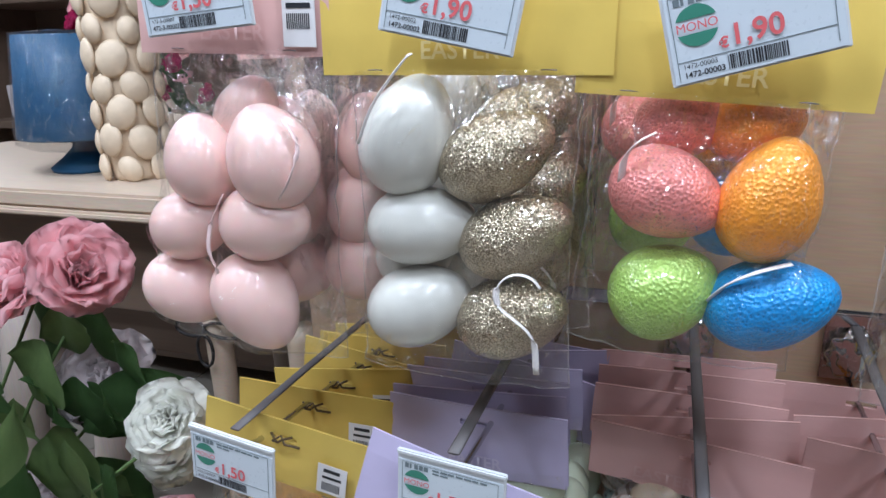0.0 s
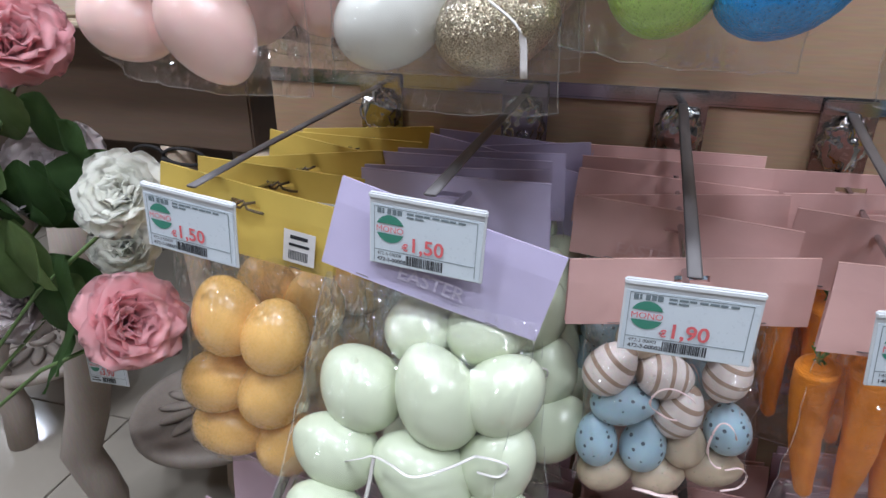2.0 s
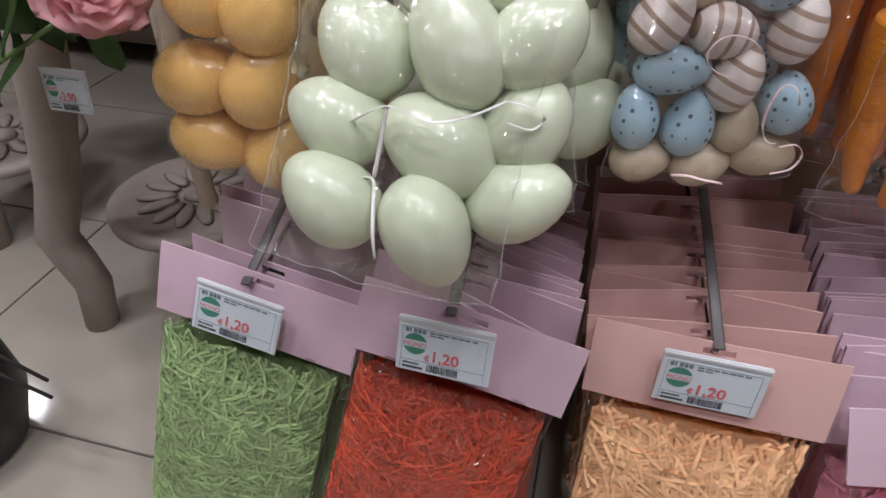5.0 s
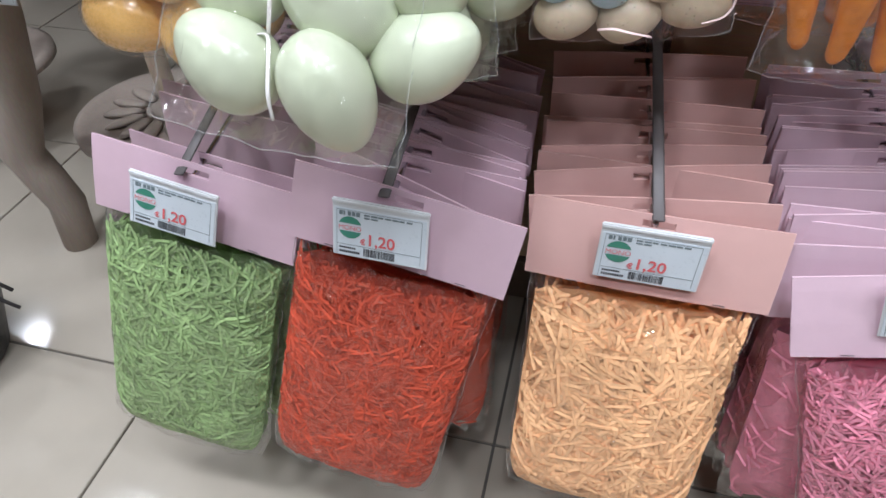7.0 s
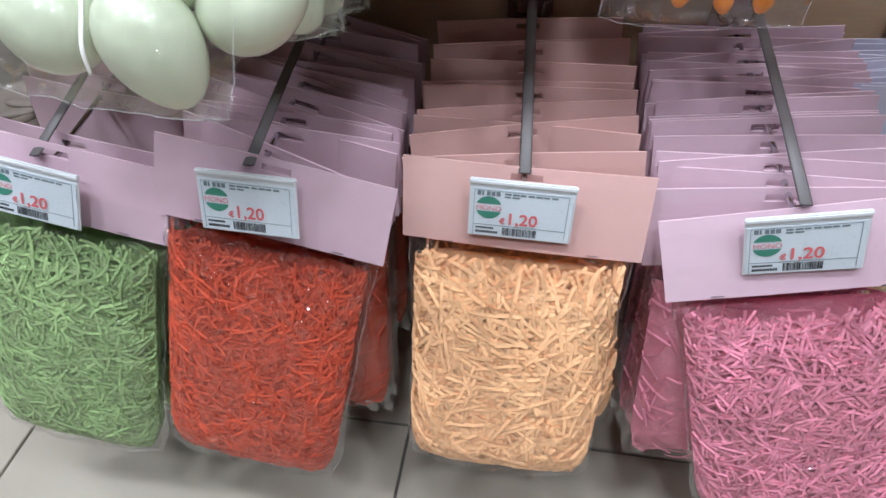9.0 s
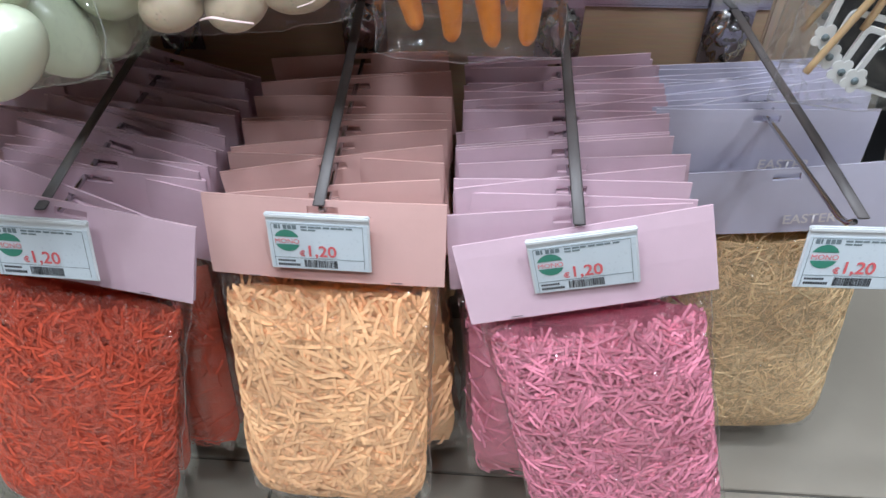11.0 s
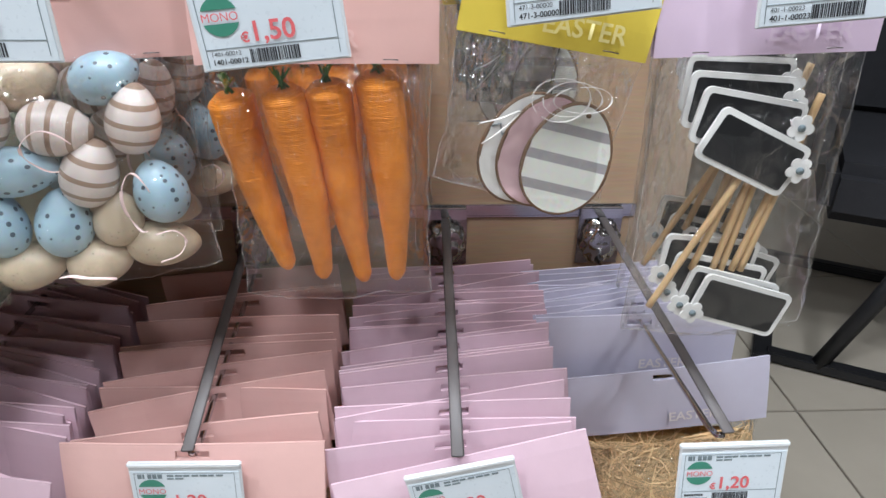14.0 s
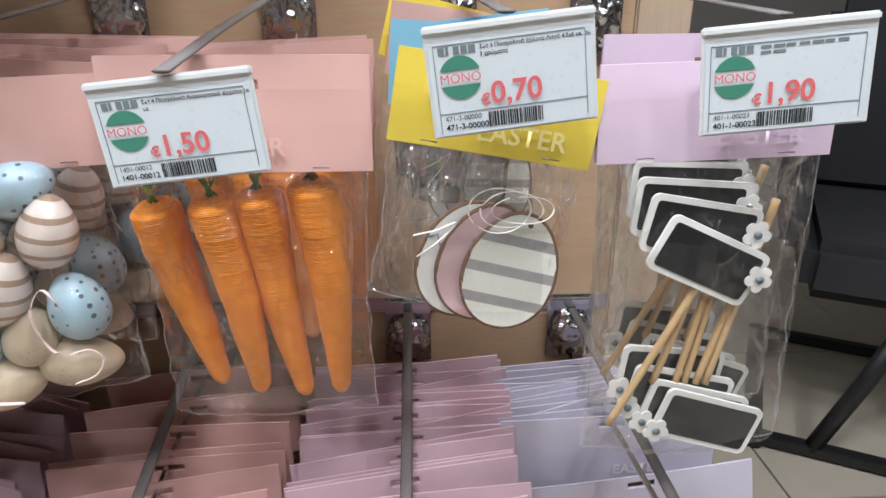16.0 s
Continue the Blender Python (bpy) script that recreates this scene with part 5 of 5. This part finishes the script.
for i, ((xc, xt), (label, fill, ck, pz, n, kw)) in enumerate(zip(ROW3, GR)):
    grass_bag(label, fill, ck, 50 + i, pose(*pz), True, **kw)
    small = {k: v for k, v in kw.items() if k != "count"}
    back = None
    y0, y1 = pz[1] + 0.04, 0.765
    gaps = [rng.choice((0.15, 0.25, 0.4, 1.0, 1.6)) for k in range(n)]
    for k in range(n):
        y = y0 + (y1 - y0) * sum(gaps[:k]) / sum(gaps)
        x = xt + (xc - xt) * (y - 0.40) / 0.40 + (0.012 if i < 2 else 0.0)
        lean = -8 * (1 - (y - 0.4) / 0.4)
        mm = pose(x + rng.uniform(-0.005, 0.005), y, Z3T[i] - 0.031 + (RAILS[0] - 0.047 - Z3T[i]) * (y - 0.40) / 0.40 + rng.uniform(-0.003, 0.004), lean, rng.uniform(-4, 4) + (4, 4, -2, -2, -4)[i], rng.uniform(-8, 8) + (-10, -11, 3, 5, 8)[i])
        if back is None:
            back = grass_bag(label, fill, ck, 70 + i, mm, False, **small)
        else:
            copy_thing(back, mm)


# upper row: another bag at the edge, and stock behind the front bags
hook(0.43, RAILS[2], 0.43, 0.395, 1.485)
m = pose(0.415, 0.43, 1.44, 0, -2, 0)
t = bagged("bag_of_eggs", "clear bag of white pearl eggs under a pink card", "egg bag", "bags of decorative eggs", 0.19, 0.075, 0.19, 0.25, 0.02, "card_pink", 12, m)
eggs_in(t, m, [(0.38, 1.31, 0.044, 0.035, 20, "egg_white", 0), (0.45, 1.31, 0.044, 0.035, -10, "egg_white", 0), (0.38, 1.23, 0.044, 0.035, 80, "egg_white", 0), (0.45, 1.235, 0.044, 0.035, 60, "egg_white", 0)], 0.42, -2)
extra = t
# copies added behind the upper bags to shade the rows below
for xx in (-0.15, 0.03, 0.215):
    for k in range(3):
        src = {-0.15: "bag_of_eggs.001", 0.03: "bag_of_eggs.002", 0.215: "bag_of_eggs.003"}.get(xx)
        copy_thing(bpy.data.objects[src] if src else extra, pose(xx - (0.028 if xx > 0.2 else 0.012) + rng.uniform(-0.006, 0.006), 0.53 + 0.08 * k, 1.452, 0, rng.uniform(-3, 3), rng.uniform(-6, 6)))


# ---- beside the display wall: a console table with a lamp and a shell vase ----
tb = thing("console_table", "cream-topped console table with a brown apron and taupe carved legs", "table", m=pose(-1.05, 1.12, 0))
part("tabletop", box(1.26, 0.56, 0.035, (0, 0, 1.1425), 0.006), M["cream_top"], tb, "pale cream wooden top with a moulded edge")
part("top_edge", box(1.28, 0.58, 0.014, (0, 0, 1.118), 0.004), M["cream_top"], tb)
part("apron", box(1.16, 0.44, 0.22, (0, 0.02, 1.0), 0.004), M["brown_wood"], tb, "brown drawer front")
LEG = [(0.0, 0.0, 0.0), (0.02, 0.0, 0.12), (0.01, -0.01, 0.19), (-0.012, -0.012, 0.25), (0.03, 0.0, 0.37), (0.075, 0.0, 0.53), (0.10, 0.0, 0.65), (0.12, 0.02, 0.90)]
for lx, ly, side in ((0.19, -0.37, 1), (-0.26, -0.19, 1), (0.50, 0.08, -1), (-0.58, 0.2, 1)):
    part("leg", tube([(lx + x * side, ly + y, z) for x, y, z in LEG], 0.036, 14, taper=1.3), M["taupe"], tb, "thick taupe limed-wood cabriole leg")
for sx in (0.40, 0.59):
    part("rear_post", lathe([(0.020, 0.0), (0.024, 0.03), (0.018, 0.1), (0.022, 0.5), (0.028, 0.86), (0.03, 0.89)], 16), M["cream_top"], tb, "turned cream post", pose(sx, -0.18, 0))
for cx, cy in ((0.35, -0.14), (-0.28, -0.03)):
    sh_ = part("carved_shelf", lathe([(0.01, 0.20), (0.18, 0.20), (0.197, 0.21), (0.197, 0.228), (0.18, 0.236), (0.165, 0.228), (0.01, 0.228)], 40), M["taupe"], tb, "round carved shelf between the legs", pose(cx, cy, 0))
    for i in range(14):
        a = 2 * math.pi * i / 14
        part("carved_petal", lathe([(0.004, 0.0), (0.018, 0.006), (0.012, 0.012), (0.002, 0.014)], 12, m=Matrix.Diagonal((2.6, 1, 1, 1))), M["taupe"], sh_, "", pose(0.09 * math.cos(a), 0.09 * math.sin(a), 0.227, 0, 0, math.degrees(a)))
    part("carved_boss", lathe([(0.035, 0.227), (0.03, 0.240), (0.01, 0.246)], 18), M["taupe"], sh_)

lp = thing("table_lamp", "blue table lamp still wrapped in clear film, on the table", "lamp", m=pose(-1.03, 1.06, 1.16))
part("shade", lathe([(0.128, 0.075), (0.130, 0.078), (0.104, 0.285), (0.101, 0.285), (0.125, 0.079)], 36), M["shade_blue"], lp, "dark blue fabric drum shade")
part("base", lathe([(0.075, 0.0), (0.078, 0.008), (0.05, 0.03), (0.03, 0.05), (0.022, 0.075), (0.022, 0.12)], 24), M["shade_blue"], lp, "blue ceramic foot")
bm = lathe([(0.100, 0.05), (0.135, 0.065), (0.134, 0.10), (0.122, 0.19), (0.108, 0.29), (0.02, 0.295)], 40)
for v in bm.verts:
    v.co += v.co.normalized() * 0.006 * noise.noise(v.co * 30)
part("wrapping", bm, M["film"], lp, "crinkled clear film wrapping")

vs = thing("shell_vase", "cream vase covered with scallop shells, on the table", "vase", m=pose(-0.84, 1.0, 1.16))
part("body", lathe([(0.048, 0.0), (0.052, 0.01), (0.055, 0.2), (0.052, 0.45), (0.04, 0.5)], 24), M["shell"], vs)
sh = random.Random(8)
bm = bmesh.new()
for i in range(9):
    for j in range(6):
        a = j * 2 * math.pi / 6 + (i % 2) * 0.52 + sh.uniform(-0.08, 0.08)
        r = 0.025 * sh.uniform(0.85, 1.2)
        mm = Matrix.Translation((0.054 * math.cos(a), 0.054 * math.sin(a), 0.028 + i * 0.052 + sh.uniform(-0.005, 0.005))) @ Matrix.Rotation(a, 4, "Z") @ Matrix.Rotation(sh.uniform(-0.5, 0.5), 4, "X")
        ring = lathe([(0.004, 0.0), (r * 0.8, 0.003), (r, 0.008), (r * 0.85, 0.013), (r * 0.4, 0.018), (0.002, 0.020)], 12, bm, mm @ Matrix.Rotation(radians(90), 4, "Y") @ Matrix.Diagonal((1.25, 1, 1, 1)))
tagged(part("shell_crust", bm, M["shell"], vs, "rows of small ribbed shells"), kind="stuff")


# ---- silk peonies ----
def petal(bm, m, w, h, cup, ruffle, seed):
    n, k = 7, 6
    grid = []
    for j in range(k + 1):
        v = j / k
        row = []
        for i in range(n + 1):
            u = -1 + 2 * i / n
            ww = w * (0.35 + 0.95 * math.sin(math.pi * (0.12 + 0.62 * v))) * 0.62
            z = h * v - 0.10 * h * u * u * v
            y = -cup * (u * u) * w - cup * 0.7 * h * math.sin(v * 1.7) + ruffle * v * v * math.sin(u * 7 + seed) + 0.5 * ruffle * noise.noise(Vector((u * 3, v * 3, seed)))
            row.append(bm.verts.new(m @ Vector((u * ww, y, z))))
        grid.append(row)
    for a, b in zip(grid, grid[1:]):
        for i in range(n):
            bm.faces.new((a[i], a[i + 1], b[i + 1], b[i]))


def bloom_mesh(r, seed, layers=((5, 0.25, 0.7), (6, 0.55, 0.85), (6, 0.9, 1.0), (6, 1.25, 1.12), (6, 1.55, 1.1))):
    """A ruffled bloom that opens along +z. Each layer: petals, opening angle, size."""
    rg = random.Random(seed)
    bm = bmesh.new()
    for n, opening, size in layers:
        for i in range(n):
            a = 2 * math.pi * i / n + rg.uniform(-0.25, 0.25) + opening
            mm = Matrix.Rotation(a, 4, "Z") @ Matrix.Translation((0, 0.06 * r, -0.15 * r)) @ Matrix.Rotation(-opening * rg.uniform(0.8, 1.12), 4, "X")
            petal(bm, mm, r * 0.72 * size, r * size * rg.uniform(0.85, 1.05), 0.28, r * 0.09, rg.uniform(0, 9))
    bmesh.ops.solidify(bm, geom=list(bm.faces), thickness=0.0006)
    return smooth(bm)


def leaf_mesh(length, width, bend, seed):
    bm = bmesh.new()
    n, k = 4, 9
    grid = []
    for j in range(k + 1):
        v = j / k
        ww = width * math.sin(math.pi * min(1, v ** 0.8)) ** 0.8 * 0.5 + 0.001
        row = []
        for i in range(n + 1):
            u = -1 + 2 * i / n
            row.append(bm.verts.new((u * ww, -bend * v * v * length + 0.18 * abs(u) * ww + 0.004 * math.sin(v * 9 + seed + u), v * length)))
        grid.append(row)
    for a, b in zip(grid, grid[1:]):
        for i in range(n):
            bm.faces.new((a[i], a[i + 1], b[i + 1], b[i]))
    bmesh.ops.solidify(bm, geom=list(bm.faces), thickness=0.0007)
    return smooth(bm)


FL = Vector((-0.95, 0.45, 0.36))
bq = thing("artificial_flowers", "pink and cream silk peonies in a black floor vase", "flowers", m=Matrix.Translation(FL))
BLOOMS = [(-0.515, 0.52, 1.138, 0.060, "petal_pink", 30, 48), (-0.535, 0.55, 0.965, 0.066, "petal_pale", 40, 10), (-0.340, 0.450, 0.998, 0.043, "petal_cream", 50, 15), (-0.308, 0.385, 0.884, 0.050, "petal_pink", 42, 55),
          (-0.635, 0.53, 1.10, 0.066, "petal_pink", 45, -10), (-0.615, 0.52, 0.79, 0.06, "petal_pale", 60, 10), (-0.425, 0.53, 0.895, 0.045, "petal_cream", 60, 20)]
for i, (x, y, z, r, key, rx, ry) in enumerate(BLOOMS):
    part("bloom", bloom_mesh(r, 40 + i), M[key], bq, {"petal_pink": "ruffled pink silk bloom", "petal_cream": "cream silk bloom", "petal_pale": "pale whitish silk bloom"}[key], Matrix.Translation(Vector((x, y, z)) - FL) @ Matrix.Rotation(radians(rx), 4, "X") @ Matrix.Rotation(radians(ry), 4, "Y"))
    a, e = Vector((0.09, -0.05, 0.0)), Vector((x, y + 0.02, z - 0.3 * r)) - FL
    part("stem", tube([a, a.lerp(e, 0.35) + Vector((0, 0, 0.08)), a.lerp(e, 0.7) + Vector((0, 0, 0.06)), e], 0.0026, 7), M["stem"], bq)
LEAVES = [(-0.56, 0.485, 0.955, 0.15, 0.085, 75, "leaf"), (-0.60, 0.485, 0.90, 0.15, 0.085, 100, "leaf_light"), (-0.50, 0.49, 0.965, 0.11, 0.07, 60, "leaf"), (-0.66, 0.49, 0.96, 0.15, 0.09, 55, "leaf"), (-0.54, 0.485, 0.88, 0.14, 0.085, 140, "leaf"), (-0.64, 0.49, 0.84, 0.14, 0.08, 80, "leaf"), (-0.62, 0.485, 1.03, 0.13, 0.08, 110, "leaf_light"), (-0.46, 0.50, 1.06, 0.09, 0.05, 150, "leaf"),
          (-0.515, 0.435, 0.915, 0.17, 0.085, 78, "leaf_light"), (-0.47, 0.46, 0.905, 0.15, 0.08, 130, "leaf"), (-0.50, 0.47, 0.945, 0.16, 0.085, 62, "leaf"), (-0.58, 0.45, 0.97, 0.15, 0.085, 95, "leaf_light"), (-0.56, 0.47, 0.87, 0.16, 0.09, 110, "leaf"), (-0.62, 0.47, 0.86, 0.15, 0.09, 75, "leaf_light"), (-0.60, 0.50, 0.93, 0.12, 0.07, 60, "leaf"), (-0.44, 0.52, 0.98, 0.12, 0.06, -110, "leaf"), (-0.54, 0.52, 0.86, 0.12, 0.075, 160, "leaf"), (-0.52, 0.50, 0.80, 0.11, 0.055, 150, "leaf"),
          (-0.60, 0.52, 1.04, 0.13, 0.07, 70, "leaf_light"), (-0.56, 0.54, 1.06, 0.12, 0.065, 110, "leaf"), (-0.45, 0.52, 0.78, 0.10, 0.05, 100, "leaf"), (-0.66, 0.52, 0.88, 0.13, 0.075, 45, "leaf_light"), (-0.47, 0.50, 0.83, 0.07, 0.025, -70, "leaf_light"),
          (-0.58, 0.56, 0.90, 0.15, 0.08, 20, "leaf"), (-0.48, 0.55, 0.93, 0.12, 0.07, 40, "leaf"), (-0.64, 0.55, 0.98, 0.15, 0.08, -20, "leaf")]
for i, (x, y, z, ln, wd, tl, key) in enumerate(LEAVES):
    part("leaf", leaf_mesh(ln, wd, 0.25, i), M[key], bq, "", Matrix.Translation(Vector((x, y, z)) - FL) @ pose(0, 0, 0, (12, -18, 25)[i % 3], tl, (10, -20)[i % 2]))
part("vase", lathe([(0.07, -0.36), (0.10, -0.34), (0.13, -0.22), (0.12, -0.10), (0.085, 0.0), (0.075, 0.0), (0.10, -0.1), (0.09, -0.3)], 28), M["black_metal"], bq, "black round floor vase", Matrix.Translation((0.07, -0.05, -0.072)) @ Matrix.Diagonal((1, 1, 0.8, 1)))
for k, (ex, ey, ez) in enumerate(((0.344, -0.05, -0.096), (0.334, -0.05, -0.139))):
    part("twig", tube([(0.095, -0.05, -0.02), (0.12, -0.05, 0.03), (0.24, -0.05, -0.045 - 0.06 * k), (ex, ey, ez)], 0.0042, 6, taper=0.8), M["cord"], bq, "dark bare twig")

price_tag(-0.475, 0.50, 0.742, 4, "3,90", "", turn=8).scale = (0.55, 0.6, 0.85)

bw = thing("cord_bow", "black cord tied in a bow round a cream table leg", "bow", m=pose(-0.66, 0.925, 0.865))
for k, (cx, cz, rx, rz) in enumerate(((-0.035, 0.008, 0.035, 0.018), (0.045, 0.012, 0.045, 0.016), (0.0, -0.035, 0.018, 0.035))):
    part("loop", tube([(cx + rx * math.cos(i * 0.45), -0.012 - 0.004 * k, cz + rz * math.sin(i * 0.45)) for i in range(15)], 0.0035, 6), M["cord"], bw)
part("knot", lathe([(0.004, -0.01), (0.010, 0.0), (0.004, 0.01)], 10), M["cord"], bw, "", pose(0, -0.014, 0))

# ---- far goods on the left: flowers and boxes on a shelf ----
fs = thing("far_shelf_unit", "dark wooden shelf unit stocked with goods", "shelf unit", m=pose(-1.72, 2.25, 0))
part("back", box(1.9, 0.02, 2.3, (0, 0.2, 1.15)), M["brown_wood"], fs)
for z in (0.12, 0.62, 1.12, 1.62, 2.1):
    part("shelf", box(1.9, 0.4, 0.03, (0, 0, z), 0.003), M["brown_wood"], fs)
for sx in (-0.95, 0.95):
    part("side", box(0.03, 0.42, 2.3, (sx, 0, 1.15), 0.003), M["brown_wood"], fs)
fr = random.Random(3)
for k in range(9):
    x, z = -2.47 + 0.19 * k, (1.135, 0.635)[k % 2]
    key = ("petal_pale", "cream_top", "petal_magenta", "shade_blue", "oak_light")[k % 5]
    bx = part("gift_box", box(0.14, 0.16, 0.12 + 0.06 * fr.random(), (0, 0, 0.08), 0.004), M[key], m=pose(x, 2.2, z, 0, 0, fr.uniform(-12, 12)))
    tagged(bx, "plain coloured gift box on the far shelf", "box", "boxes on the far shelf")
for k, (x, y) in enumerate(((-1.03, 1.33), (-1.16, 1.30), (-0.93, 1.30))):
    fb = thing("flower_bunch", "bunch of magenta and pink silk flowers on the table", "flowers", "bunches behind the lamp", pose(x, y, 1.16))
    part("pot", lathe([(0.035, 0.0), (0.045, 0.1), (0.04, 0.1), (0.03, 0.01)], 18), M["shell"], fb)
    for q in range(9):
        part("bloom", bloom_mesh(0.035, 90 + q + k, ((5, 0.4, 0.8), (6, 1.0, 1.0))), M[("petal_magenta", "petal_pink")[(q + k) % 2]], fb, "", pose(fr.uniform(-0.07, 0.07), fr.uniform(-0.06, 0.04), 0.14 + 0.035 * q, fr.uniform(20, 80), fr.uniform(-40, 40), 0))
    for q in range(5):
        part("leaf", leaf_mesh(0.09, 0.035, 0.2, q), M["leaf"], fb, "", pose(fr.uniform(-0.03, 0.03), 0, 0.09 + 0.04 * q, 20, fr.uniform(-70, 70), 0))

# ---- to the right: a black chair on a sled base ----
ac = thing("armchair", "black upholstered armchair on a black steel sled base with wooden arms", "armchair", m=pose(1.85, 1.40, 0, 0, 0, -28))
part("seat", box(0.62, 0.60, 0.14, (0, 0, 0.47), 0.03), M["black_cloth"], ac)
part("backrest", box(0.62, 0.12, 0.5, (0, 0.27, 0.78), 0.03), M["black_cloth"], ac)
for sx in (-0.34, 0.34):
    part("side_panel", box(0.05, 0.56, 0.34, (sx, 0, 0.68), 0.015), M["black_cloth"], ac)
    part("armrest", box(0.07, 0.58, 0.025, (sx, 0, 0.875), 0.006), M["stick"], ac, "narrow pale wooden armrest")
    part("sled_rail", box(0.045, 0.66, 0.03, (sx, 0, 0.016), 0.004), M["black_metal"], ac)
    part("upright", tube([(sx * 0.62, -0.30, 0.02), (sx * 0.40, -0.29, 0.22), (sx * 0.2, -0.27, 0.42)], 0.02, 8), M["black_metal"], ac)
part("cross_bar", box(0.66, 0.035, 0.03, (0, -0.30, 0.02), 0.004), M["black_metal"], ac)
part("cross_bar", box(0.66, 0.035, 0.03, (0, 0.30, 0.02), 0.004), M["black_metal"], ac)

# ---- floor tiles ----
TP, TJ = 0.625, 0.005
tile_me = bpy.data.meshes.new("tile")
bm = box(TP - TJ, TP - TJ, 0.01, (0, 0, -0.005), 0.0012)
bm.to_mesh(tile_me)
bm.free()
tile_me.materials.append(M["tile"])
far_v, far_f = [], []
for i in range(-9, 10):
    for j in range(-7, 7):
        x, y = -0.475 + TP * (i + 0.5), 0.465 + TP * (j + 0.5)
        if -3.4 < x < 3.4 and -1.6 < y < 4.4:
            o = new("tile", tile_me)
            o.parent = floor
            o.matrix_basis = Matrix.Translation((x, y - 0.5, 0.057))
        elif abs(x) < 5.5 and -2.1 < y < 4.5:
            k, r = len(far_v), (TP - TJ) / 2
            far_v += [(x - r, y - 0.5 - r, 0.057), (x + r, y - 0.5 - r, 0.057), (x + r, y - 0.5 + r, 0.057), (x - r, y - 0.5 + r, 0.057)]
            far_f.append((k, k + 1, k + 2, k + 3))
tagged(part("far_tiles", from_lists("far_tiles", far_v, far_f), M["tile"], floor), kind="stuff")
